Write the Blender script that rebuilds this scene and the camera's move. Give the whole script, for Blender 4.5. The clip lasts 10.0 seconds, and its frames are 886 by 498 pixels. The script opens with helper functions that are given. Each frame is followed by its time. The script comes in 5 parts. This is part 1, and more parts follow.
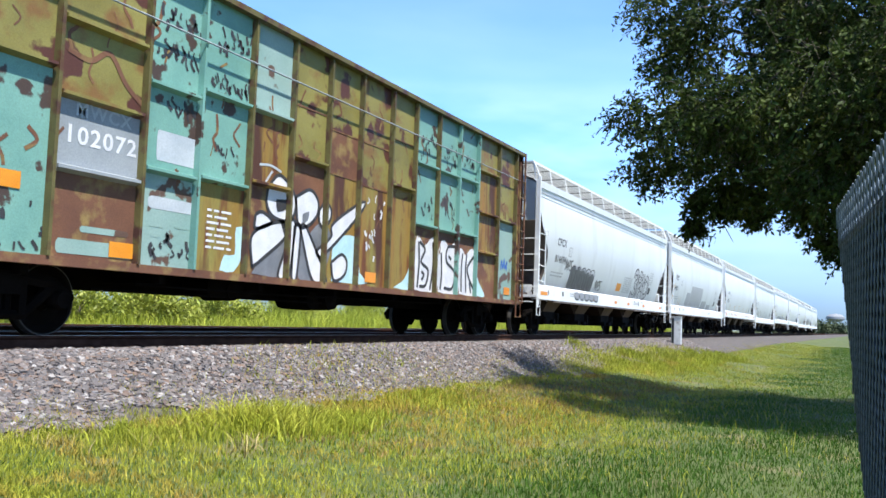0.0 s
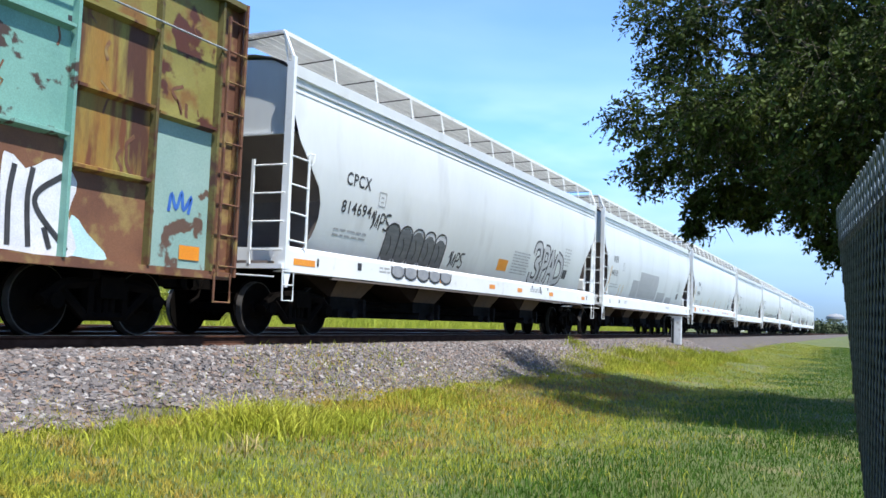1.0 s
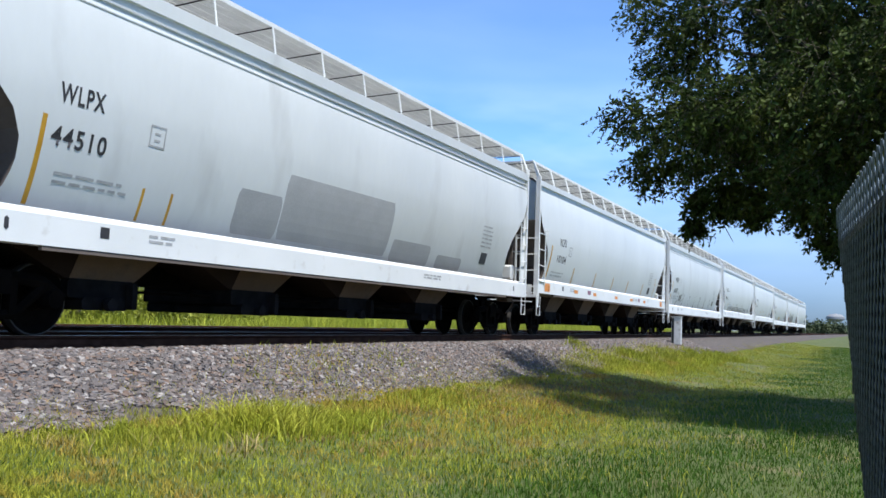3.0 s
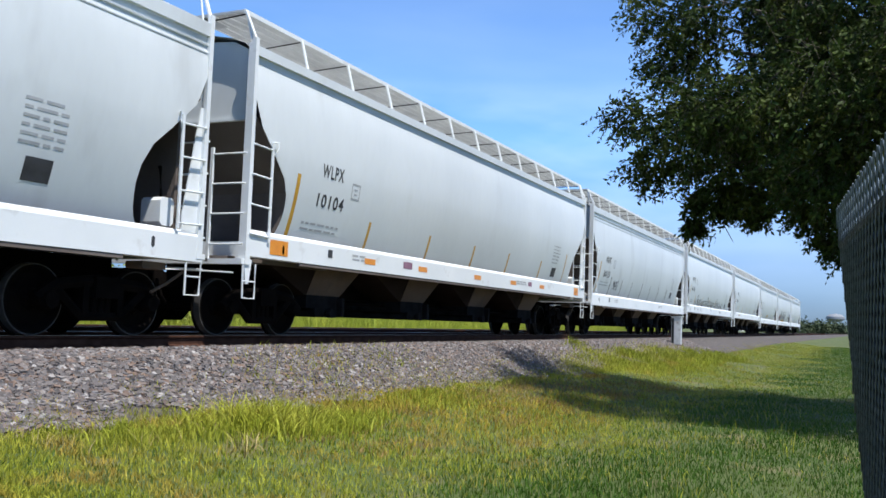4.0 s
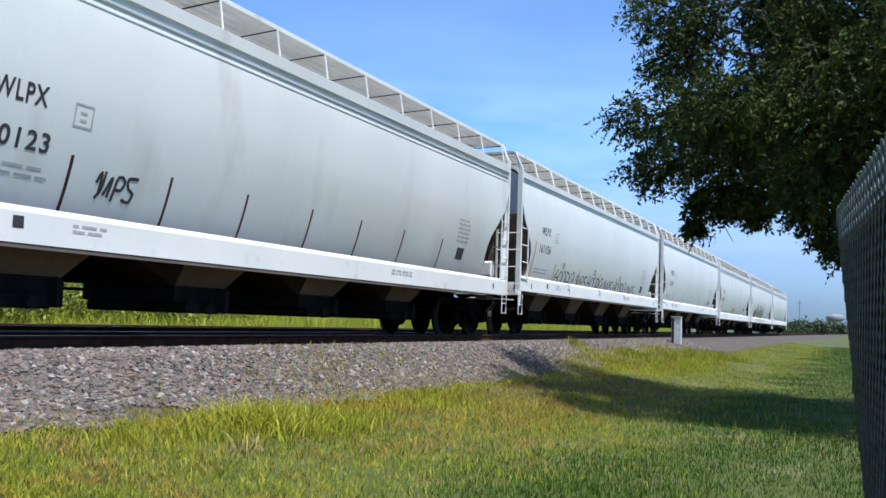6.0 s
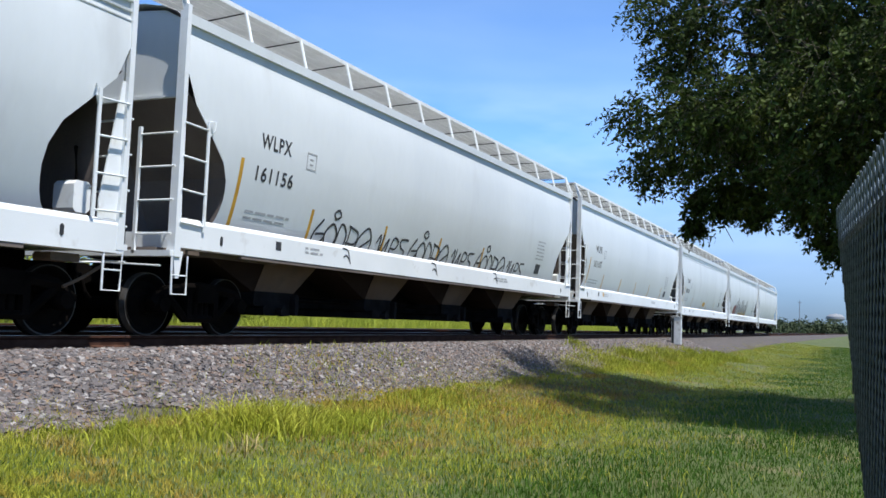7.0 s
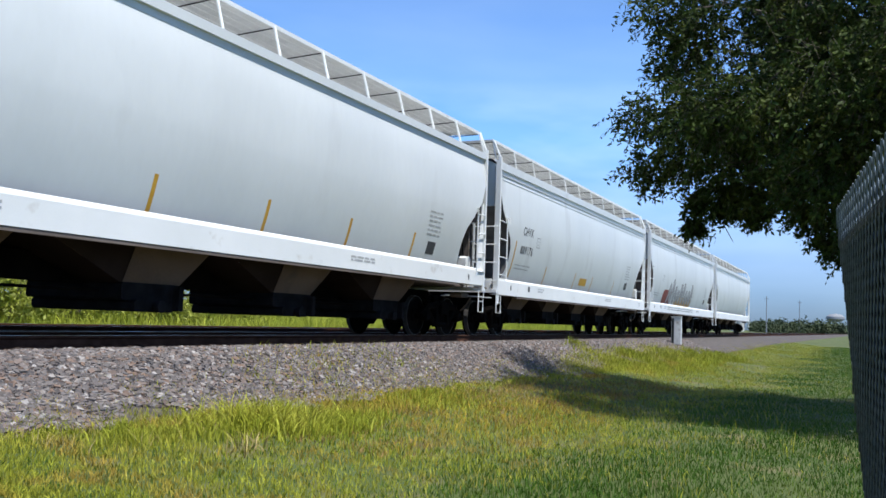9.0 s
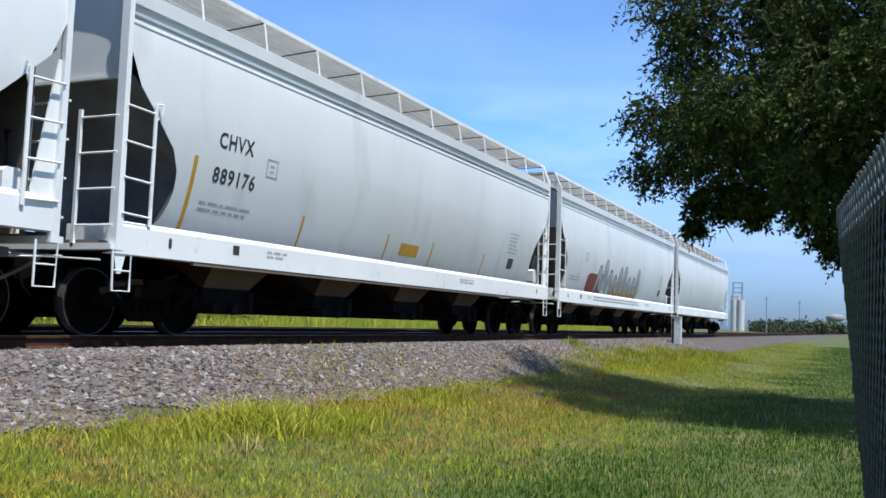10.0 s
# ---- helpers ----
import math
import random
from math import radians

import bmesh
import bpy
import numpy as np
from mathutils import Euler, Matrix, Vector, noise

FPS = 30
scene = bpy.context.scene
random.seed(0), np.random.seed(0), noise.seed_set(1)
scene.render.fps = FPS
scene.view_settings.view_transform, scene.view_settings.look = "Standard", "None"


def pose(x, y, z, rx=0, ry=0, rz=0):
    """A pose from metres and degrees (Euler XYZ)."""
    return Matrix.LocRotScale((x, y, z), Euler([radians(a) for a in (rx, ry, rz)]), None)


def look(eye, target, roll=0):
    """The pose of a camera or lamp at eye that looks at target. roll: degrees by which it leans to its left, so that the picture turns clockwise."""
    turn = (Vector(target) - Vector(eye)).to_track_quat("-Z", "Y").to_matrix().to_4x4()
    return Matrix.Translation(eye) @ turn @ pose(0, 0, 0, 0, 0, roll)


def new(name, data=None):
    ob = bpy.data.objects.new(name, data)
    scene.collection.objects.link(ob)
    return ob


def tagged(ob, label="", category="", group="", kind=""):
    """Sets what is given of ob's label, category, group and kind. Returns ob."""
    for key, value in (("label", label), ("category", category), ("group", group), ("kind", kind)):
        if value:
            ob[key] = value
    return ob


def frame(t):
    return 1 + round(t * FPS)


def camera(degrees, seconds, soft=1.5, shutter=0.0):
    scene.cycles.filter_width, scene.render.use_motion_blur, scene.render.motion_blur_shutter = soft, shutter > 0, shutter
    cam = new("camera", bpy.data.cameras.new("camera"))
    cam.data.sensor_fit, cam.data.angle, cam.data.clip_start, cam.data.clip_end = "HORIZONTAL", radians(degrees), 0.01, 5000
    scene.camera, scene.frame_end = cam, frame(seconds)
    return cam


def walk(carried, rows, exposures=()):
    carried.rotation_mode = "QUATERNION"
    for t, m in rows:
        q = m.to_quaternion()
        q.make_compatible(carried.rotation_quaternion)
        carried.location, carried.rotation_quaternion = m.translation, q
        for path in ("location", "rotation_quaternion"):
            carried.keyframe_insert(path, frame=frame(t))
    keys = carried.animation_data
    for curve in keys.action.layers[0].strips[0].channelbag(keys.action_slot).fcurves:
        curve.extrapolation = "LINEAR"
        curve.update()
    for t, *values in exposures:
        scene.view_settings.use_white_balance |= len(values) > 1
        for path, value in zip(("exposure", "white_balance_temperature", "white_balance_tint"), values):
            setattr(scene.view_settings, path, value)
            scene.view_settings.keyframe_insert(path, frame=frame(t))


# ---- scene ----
# x runs along the track, y across it, z = 0 at the rail heads; the train goes towards -x.
cam = camera(52.2, 10.0, soft=1.6)
EYE = Vector((0.0, 0.0, 0.392))
YAW, TILT, LEAN = radians(25.05), radians(4.42), 2.06
AIM = Vector((math.cos(YAW) * math.cos(TILT), math.sin(YAW) * math.cos(TILT), math.sin(TILT)))
walk(cam, [(0.0, look(EYE, EYE + AIM, LEAN)), (10.0, look(EYE, EYE + AIM, LEAN))],
     exposures=[(0.0, 1.2), (0.5, 1.15), (1.0, 1.1), (1.5, 0.97), (2.5, 0.77), (4.5, 0.65), (10.0, 0.65)])

SPEED = 13.2
TRACK = 10.2          # y of the near track's centre line
SECOND = 14.5         # y of the far track's centre line
GROUND = -1.2

# ---- light ----
SUN_FROM = Vector((-0.16, -0.39, 0.905)).normalized()
sun = new("sun", bpy.data.lights.new("sun", "SUN"))
sun.data.energy, sun.data.angle, sun.data.color = 4.1, radians(0.55), (1.0, 0.975, 0.93)
sun.matrix_world = look(SUN_FROM * 50, (0, 0, 0))
world = bpy.data.worlds.new("sky")
scene.world = world
world.use_nodes = True
wn, wl = world.node_tree.nodes, world.node_tree.links
wn.clear()
w_sky = wn.new("ShaderNodeTexSky")
w_sky.sky_type, w_sky.sun_disc = "NISHITA", False
w_sky.sun_elevation = math.asin(SUN_FROM.z)
w_sky.sun_rotation = math.atan2(SUN_FROM.x, SUN_FROM.y)
w_sky.air_density, w_sky.dust_density, w_sky.ozone_density = 1.0, 0.4, 2.5
w_bg, w_out = wn.new("ShaderNodeBackground"), wn.new("ShaderNodeOutputWorld")
w_bg.inputs["Strength"].default_value = 0.114
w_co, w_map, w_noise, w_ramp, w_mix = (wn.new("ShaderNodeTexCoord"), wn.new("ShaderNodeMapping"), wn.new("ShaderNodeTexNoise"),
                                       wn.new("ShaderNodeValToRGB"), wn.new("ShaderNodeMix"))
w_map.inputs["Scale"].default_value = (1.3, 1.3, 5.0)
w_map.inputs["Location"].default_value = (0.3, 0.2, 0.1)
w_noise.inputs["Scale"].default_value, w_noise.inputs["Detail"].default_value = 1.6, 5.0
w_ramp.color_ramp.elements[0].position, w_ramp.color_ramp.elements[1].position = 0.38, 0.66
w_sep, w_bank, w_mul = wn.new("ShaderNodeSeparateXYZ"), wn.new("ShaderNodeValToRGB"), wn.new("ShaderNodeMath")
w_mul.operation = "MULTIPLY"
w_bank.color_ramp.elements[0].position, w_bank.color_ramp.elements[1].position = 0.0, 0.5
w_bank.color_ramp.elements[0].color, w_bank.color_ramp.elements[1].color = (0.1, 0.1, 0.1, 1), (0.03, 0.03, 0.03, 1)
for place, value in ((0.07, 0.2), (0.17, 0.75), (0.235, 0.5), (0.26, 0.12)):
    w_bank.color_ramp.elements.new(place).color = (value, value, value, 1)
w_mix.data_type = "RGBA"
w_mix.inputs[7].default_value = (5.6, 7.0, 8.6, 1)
w_tint = wn.new("ShaderNodeMix")
w_tint.data_type, w_tint.blend_type = "RGBA", "MULTIPLY"
w_tint.inputs[0].default_value = 1.0
w_tint.inputs[7].default_value = (0.71, 1.0, 1.36, 1)
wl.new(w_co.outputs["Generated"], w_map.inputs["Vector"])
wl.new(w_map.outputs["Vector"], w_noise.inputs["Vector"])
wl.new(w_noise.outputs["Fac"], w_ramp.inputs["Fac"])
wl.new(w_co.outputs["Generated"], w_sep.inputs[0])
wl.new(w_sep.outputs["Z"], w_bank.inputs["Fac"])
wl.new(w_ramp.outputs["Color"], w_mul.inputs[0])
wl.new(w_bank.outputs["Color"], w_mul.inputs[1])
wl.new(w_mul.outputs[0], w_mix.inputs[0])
wl.new(w_sky.outputs["Color"], w_tint.inputs[6])
w_haze, w_dim = wn.new("ShaderNodeValToRGB"), wn.new("ShaderNodeMix")
w_dim.data_type, w_dim.blend_type = "RGBA", "MULTIPLY"
w_dim.inputs[0].default_value = 1.0
w_haze.color_ramp.elements[0].position, w_haze.color_ramp.elements[1].position = 0.0, 0.2
w_haze.color_ramp.elements[0].color = (0.30, 0.33, 0.46, 1)
w_haze.color_ramp.elements.new(0.08).color = (0.48, 0.50, 0.63, 1)
w_haze.color_ramp.elements.new(0.14).color = (0.72, 0.74, 0.84, 1)
# a clear summer sky: palest some way above the haze, deepening evenly towards the zenith
for place, value in ((0.36, 0.92), (0.6, 0.46), (1.0, 0.3)):
    w_haze.color_ramp.elements.new(place).color = (value, value, value, 1)
wl.new(w_sep.outputs["Z"], w_haze.inputs["Fac"])
wl.new(w_tint.outputs[2], w_dim.inputs[6])
wl.new(w_haze.outputs["Color"], w_dim.inputs[7])
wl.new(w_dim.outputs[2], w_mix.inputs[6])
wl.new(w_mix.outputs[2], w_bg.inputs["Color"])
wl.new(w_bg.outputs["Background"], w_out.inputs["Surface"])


# ---- materials ----
def material(name, colors, scale=4.0, rough=(0.5, 0.8), metal=0.0, bump=0.2, fine=60.0, stretch=(1, 1, 1), spread=(0.35, 0.65), sheen=0.5,
             grime=None, grime_scale=1.5, grime_range=(0.55, 0.75), per="", coords="Object", through_light=0.0, grain_depth=0.55, contrast=(0.45, 1.35), palette=()):
    """A weathered surface: two tones mixed by a coarse noise, fine grain over them, an optional grime of its own colour."""
    m = bpy.data.materials.new(name)
    m.use_nodes = True
    n, l = m.node_tree.nodes, m.node_tree.links
    b = n["Principled BSDF"]
    co, mp = n.new("ShaderNodeTexCoord"), n.new("ShaderNodeMapping")
    mp.inputs["Scale"].default_value = stretch
    l.new(co.outputs[coords], mp.inputs["Vector"])
    vec = mp.outputs["Vector"]

    def noise_at(s, detail=5.0):
        t = n.new("ShaderNodeTexNoise")
        t.inputs["Scale"].default_value, t.inputs["Detail"].default_value = s, detail
        l.new(vec, t.inputs["Vector"])
        return t.outputs["Fac"]

    def ramp(fac, a, z, ca=(0, 0, 0, 1), cz=(1, 1, 1, 1)):
        r = n.new("ShaderNodeValToRGB")
        e = r.color_ramp.elements
        e[0].position, e[1].position, e[0].color, e[1].color = a, z, ca, cz
        l.new(fac, r.inputs["Fac"])
        return r.outputs["Color"]

    def mix(fac, a, z, kind="MIX"):
        x = n.new("ShaderNodeMix")
        x.data_type, x.blend_type = "RGBA", kind
        for k, v in ((0, fac), (6, a), (7, z)):
            if isinstance(v, (int, float, tuple)):
                x.inputs[k].default_value = v
            else:
                l.new(v, x.inputs[k])
        return x.outputs[2]

    coarse, grain = noise_at(scale), noise_at(fine, 3.0)
    col = ramp(coarse, spread[0], spread[1], (*colors[0], 1), (*colors[1], 1))
    if len(colors) > 2:
        col = mix(ramp(noise_at(scale * 2.7), 0.52, 0.66), col, (*colors[2], 1))
    if grime:
        col = mix(ramp(noise_at(grime_scale), *grime_range), col, (*grime, 1))
    col = mix(grain_depth, col, ramp(grain, 0.3, 0.7, (0.62, 0.62, 0.62, 1), (1.0, 1.0, 1.0, 1)), "MULTIPLY")
    if per:
        if per == "object":
            src = n.new("ShaderNodeObjectInfo").outputs["Random"]
        else:
            src = n.new("ShaderNodeNewGeometry").outputs["Random Per Island"]
        if palette:
            pr = n.new("ShaderNodeValToRGB")
            for k, tone in enumerate(palette):
                e = pr.color_ramp.elements[k] if k < 2 else pr.color_ramp.elements.new(k / (len(palette) - 1))
                e.position, e.color = k / (len(palette) - 1), (*tone, 1)
            l.new(src, pr.inputs["Fac"])
            col = mix(0.8, col, pr.outputs["Color"])
        else:
            col = mix(0.8, col, ramp(src, 0.0, 1.0, (contrast[0],) * 3 + (1,), (contrast[1], contrast[1] * 0.97, contrast[1] * 0.94, 1)), "MULTIPLY")
    l.new(col, b.inputs["Base Color"])
    rr = n.new("ShaderNodeMapRange")
    rr.inputs["To Min"].default_value, rr.inputs["To Max"].default_value = rough
    l.new(coarse, rr.inputs["Value"])
    l.new(rr.outputs["Result"], b.inputs["Roughness"])
    b.inputs["Metallic"].default_value = metal
    b.inputs["Specular IOR Level"].default_value = sheen
    if bump:
        bp = n.new("ShaderNodeBump")
        bp.inputs["Strength"].default_value, bp.inputs["Distance"].default_value = bump, 0.01
        l.new(grain, bp.inputs["Height"])
        l.new(bp.outputs["Normal"], b.inputs["Normal"])
    if through_light:
        tr, ad = n.new("ShaderNodeBsdfTranslucent"), n.new("ShaderNodeMixShader")
        ad.inputs[0].default_value = through_light
        l.new(col, tr.inputs["Color"])
        l.new(b.outputs[0], ad.inputs[1])
        l.new(tr.outputs[0], ad.inputs[2])
        l.new(ad.outputs[0], n["Material Output"].inputs["Surface"])
    return m


M = {}
M["hopper"] = material("hopper_paint", [(0.61, 0.64, 0.645), (0.67, 0.70, 0.705)], 0.5, (0.32, 0.48), bump=0.02, fine=9, grain_depth=0.07, stretch=(1, 1, 0.35), grime=(0.47, 0.48, 0.475), grime_scale=1.1, grime_range=(0.58, 0.85))
M["hopper_b"] = material("hopper_paint_clean", [(0.63, 0.66, 0.665), (0.69, 0.72, 0.725)], 0.5, (0.3, 0.45), bump=0.02, fine=9, grain_depth=0.07, stretch=(1, 1, 0.35), grime=(0.53, 0.54, 0.535), grime_scale=0.9, grime_range=(0.62, 0.9))
M["sill"] = material("sill_paint", [(0.70, 0.725, 0.73), (0.77, 0.79, 0.795)], 0.8, (0.4, 0.6), grain_depth=0.1, bump=0.03, grime=(0.45, 0.42, 0.38), grime_scale=3.0, grime_range=(0.62, 0.85))
# dark brown takes in the shade on the slope sheets and end plates
M["slope"] = material("dark_brown_sheet", [(0.12, 0.095, 0.083), (0.165, 0.135, 0.118)], 1.2, (0.7, 0.9), bump=0.1)
# bay faces and their slope sheets darkened for the shade under the car
M["bay"] = material("tan_bay_paint", [(0.105, 0.07, 0.048), (0.15, 0.105, 0.074)], 0.9, (0.7, 0.9), sheen=0.15, bump=0.08, grime=(0.09, 0.07, 0.055), grime_scale=2.2)
M["underside"] = material("shaded_bay_slope", [(0.020, 0.013, 0.010), (0.032, 0.022, 0.018)], 1.2, (0.85, 1.0), bump=0.1, sheen=0.05)
# gate, truck and wheel steel near black, under-car shade put into the colour
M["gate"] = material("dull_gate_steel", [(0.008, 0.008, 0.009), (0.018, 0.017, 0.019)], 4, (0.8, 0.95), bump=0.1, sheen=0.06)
M["black"] = material("shaded_black_steel", [(0.004, 0.0035, 0.003), (0.009, 0.007, 0.006)], 3, (0.9, 1.0), bump=0.2, sheen=0.03)
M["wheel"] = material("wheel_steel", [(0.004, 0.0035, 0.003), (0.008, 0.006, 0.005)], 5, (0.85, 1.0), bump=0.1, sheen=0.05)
# sill ledge kept dark so it bounces little light up the body
M["sill_shelf"] = material("darkened_ledge", [(0.10, 0.085, 0.07), (0.15, 0.13, 0.11)], 2.0, (0.85, 1.0), bump=0.2, sheen=0.1)
# grey slope sheets darkened, the shade at the car ends in the colour
M["grey_slope"] = material("shaded_grey_sheet", [(0.10, 0.10, 0.105), (0.15, 0.15, 0.155)], 1.2, (0.6, 0.8), bump=0.08, grime=(0.07, 0.06, 0.055), grime_scale=2.0)
M["tread"] = material("polished_steel", [(0.35, 0.33, 0.31), (0.5, 0.48, 0.46)], 6, (0.25, 0.4), metal=1.0, bump=0.02)
M["rail"] = material("rusty_rail", [(0.05, 0.022, 0.014), (0.085, 0.042, 0.028)], 5, (0.8, 0.95), bump=0.2, sheen=0.1)
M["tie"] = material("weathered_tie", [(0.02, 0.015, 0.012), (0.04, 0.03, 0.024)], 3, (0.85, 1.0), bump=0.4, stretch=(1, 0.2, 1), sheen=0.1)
M["grating"] = material("galvanised_grating", [(0.55, 0.55, 0.54), (0.64, 0.64, 0.63)], 2, (0.5, 0.7), metal=0.2, bump=0.05)
M["orange"] = material("reflector_tape", [(0.75, 0.26, 0.02), (0.82, 0.32, 0.03)], 3, (0.3, 0.5), bump=0.02)
M["yellow"] = material("yellow_stripe", [(0.55, 0.28, 0.02), (0.68, 0.38, 0.04)], 3, (0.4, 0.6), bump=0.02)
M["ink"] = material("black_lettering", [(0.03, 0.03, 0.035), (0.05, 0.05, 0.055)], 6, (0.5, 0.7), bump=0.0)
M["white_paint"] = material("white_spray_paint", [(0.66, 0.67, 0.71), (0.78, 0.78, 0.80)], 4, (0.4, 0.6), bump=0.02)
M["grey_paint"] = material("grey_spray_paint", [(0.10, 0.105, 0.115), (0.16, 0.165, 0.175)], 5, (0.4, 0.6), bump=0.02, stretch=(0.4, 1, 3))
M["mid_grey"] = material("mid_grey_spray_paint", [(0.26, 0.27, 0.29), (0.34, 0.35, 0.37)], 5, (0.4, 0.6), bump=0.02)
M["cover_grey"] = material("painted_over_grey", [(0.40, 0.41, 0.42), (0.45, 0.46, 0.47)], 2, (0.5, 0.6), bump=0.02)
M["pale_fill"] = material("pale_spray_fill", [(0.52, 0.53, 0.55), (0.58, 0.59, 0.6)], 3, (0.4, 0.6), bump=0.02)
M["rim"] = material("worn_wheel_rim", [(0.04, 0.037, 0.035), (0.07, 0.065, 0.06)], 8, (0.6, 0.8), metal=0.2, bump=0.05)
M["sky_paint"] = material("pale_blue_spray_paint", [(0.42, 0.66, 0.72), (0.52, 0.75, 0.80)], 3, (0.4, 0.6), bump=0.02)
M["blue_paint"] = material("blue_spray_paint", [(0.03, 0.10, 0.42), (0.05, 0.16, 0.5)], 3, (0.4, 0.6), bump=0.02)
M["maroon_paint"] = material("maroon_spray_paint", [(0.20, 0.03, 0.03), (0.28, 0.05, 0.04)], 3, (0.4, 0.6), bump=0.02)
M["label_red"] = material("placard_purple", [(0.25, 0.12, 0.17), (0.32, 0.16, 0.22)], 6, (0.4, 0.6), bump=0.0)
M["faint"] = material("faded_stencil", [(0.36, 0.37, 0.38), (0.45, 0.46, 0.47)], 6, (0.5, 0.7), bump=0.0)


# ---- mesh building ----
class Shape:
    """Gathers vertices and faces of one part."""
    def __init__(self):
        self.v, self.f = [], []

    def add(self, verts, faces):
        k = len(self.v)
        self.v += [tuple(p) for p in verts]
        self.f += [tuple(i + k for i in q) for q in faces]
        return self

    def box(self, x0, x1, y0, y1, z0, z1, m=None, c=0.0):
        """A box, with its upright edges chamfered by c along x and z."""
        if c:
            ring = [(x0 + c, z0), (x1 - c, z0), (x1, z0 + c), (x1, z1 - c), (x1 - c, z1), (x0 + c, z1), (x0, z1 - c), (x0, z0 + c)]
            vs = [Vector((x, y, z)) for y in (y0, y1) for x, z in ring]
            fs = [tuple(range(8)), tuple(range(15, 7, -1))] + [(i, i + 8, (i + 1) % 8 + 8, (i + 1) % 8) for i in range(8)]
        else:
            vs = [Vector((x, y, z)) for x in (x0, x1) for y in (y0, y1) for z in (z0, z1)]
            fs = [(0, 1, 3, 2), (4, 6, 7, 5), (0, 4, 5, 1), (2, 3, 7, 6), (0, 2, 6, 4), (1, 5, 7, 3)]
        return self.add([m @ p for p in vs] if m else vs, fs)

    def tube(self, pts, r, sides=6):
        """A bar of round section through the points."""
        pts = [Vector(p) for p in pts]
        rings = []
        for i, p in enumerate(pts):
            d = (pts[min(i + 1, len(pts) - 1)] - pts[max(i - 1, 0)]).normalized()
            u = d.cross(Vector((0, 0, 1)) if abs(d.z) < 0.9 else Vector((1, 0, 0))).normalized()
            w = d.cross(u)
            rr = r[i] if isinstance(r, (list, tuple)) else r
            rings.append([p + rr * (math.cos(a) * u + math.sin(a) * w) for a in (2 * math.pi * j / sides for j in range(sides))])
        fs = [(i * sides + j, i * sides + (j + 1) % sides, (i + 1) * sides + (j + 1) % sides, (i + 1) * sides + j)
              for i in range(len(pts) - 1) for j in range(sides)]
        fs += [tuple(range(sides))[::-1], tuple(range((len(pts) - 1) * sides, len(pts) * sides))]
        return self.add([q for ring in rings for q in ring], fs)

    def grid(self, rows):
        """A sheet through rows of points."""
        w = len(rows[0])
        return self.add([p for r in rows for p in r], [(i * w + j, i * w + j + 1, (i + 1) * w + j + 1, (i + 1) * w + j)
                                                       for i in range(len(rows) - 1) for j in range(w - 1)])

    def lathe(self, profile, axis="y", sides=24, at=(0, 0, 0)):
        """Turns (radius, height) points about an axis."""
        vs, n = [], len(profile)
        for j in range(sides):
            a = 2 * math.pi * j / sides
            for r, h in profile:
                c, s = r * math.cos(a), r * math.sin(a)
                vs.append(Vector(at) + Vector((c, h, s) if axis == "y" else (c, s, h)))
        fs = [(j * n + i, j * n + i + 1, ((j + 1) % sides) * n + i + 1, ((j + 1) % sides) * n + i) for j in range(sides) for i in range(n - 1)]
        return self.add(vs, fs)

    def mesh(self, name, mat, smooth=False, fix=True):
        me = bpy.data.meshes.new(name)
        me.from_pydata(self.v, [], self.f)
        if fix:
            bm = bmesh.new()
            bm.from_mesh(me)
            bmesh.ops.recalc_face_normals(bm, faces=bm.faces)
            bm.to_mesh(me)
            bm.free()
        if smooth:
            me.shade_smooth()
            me.set_sharp_from_angle(angle=radians(35))
        me.materials.append(mat)
        return me


def part(name, shape, mat, parent=None, label="", smooth=False, fix=True):
    data = shape if isinstance(shape, bpy.types.Mesh) else shape.mesh(name, mat, smooth, fix)
    ob = new(name, data)
    if parent:
        ob.parent = parent
    return tagged(ob, label)


def lerp(table, u):
    for (a, p), (b, q) in zip(table, table[1:]):
        if u <= b:
            return p + (q - p) * max(0.0, (u - a) / (b - a))
    return table[-1][1]


# ---- ground ----
def ground_z(x, y):
    """Height of the ground: the lawn, the ballast bank with its two tracks, the field behind."""
    edge = 7.25 - 0.9 * min(max((x - 10) / 22, 0), 1) + 1.0 * min(max((x - 42) / 40, 0), 1)
    table = [(-50, GROUND), (edge - 3.0, GROUND), (edge, -0.86), (8.35, -0.26), (8.6, -0.2), (TRACK + 6.4, -0.2), (TRACK + 6.8, -0.28), (TRACK + 8.6, -0.85), (60, -0.9), (4000, -0.9)]
    z = lerp(table, y)
    return z + 0.03 * noise.noise((x * 0.6, y * 0.6, 0)) * (1 if y < edge else 0.3)


def stations(near, far, step, growth):
    out, u, d = [], near, step
    while u < far:
        out.append(u)
        u += d
        d *= growth
    return out + [far]


M["soil"] = material("dry_lawn_soil", [(0.055, 0.085, 0.016), (0.09, 0.115, 0.026), (0.14, 0.13, 0.05)], 0.35, (0.85, 1.0), bump=0.6, fine=18)
# ballast bed is dark to stand for the shadow between loose stones
M["ballast"] = material("ballast_bed", [(0.05, 0.043, 0.04), (0.13, 0.11, 0.10)], 6, (0.85, 1.0), bump=1.0, fine=16)
gx = [-x for x in stations(4, 2500, 3.0, 1.35)[::-1]] + [-4 + 0.5 * i for i in range(1, 110)] + stations(52, 4000, 1.0, 1.25)
gy = [-y for y in stations(3, 2500, 3.0, 1.4)[::-1]] + [-3 + 0.25 * i for i in range(1, 92)] + stations(20.25, 4000, 0.6, 1.3)
sheet = Shape().grid([[(x, y, ground_z(x, y)) for y in gy] for x in gx])
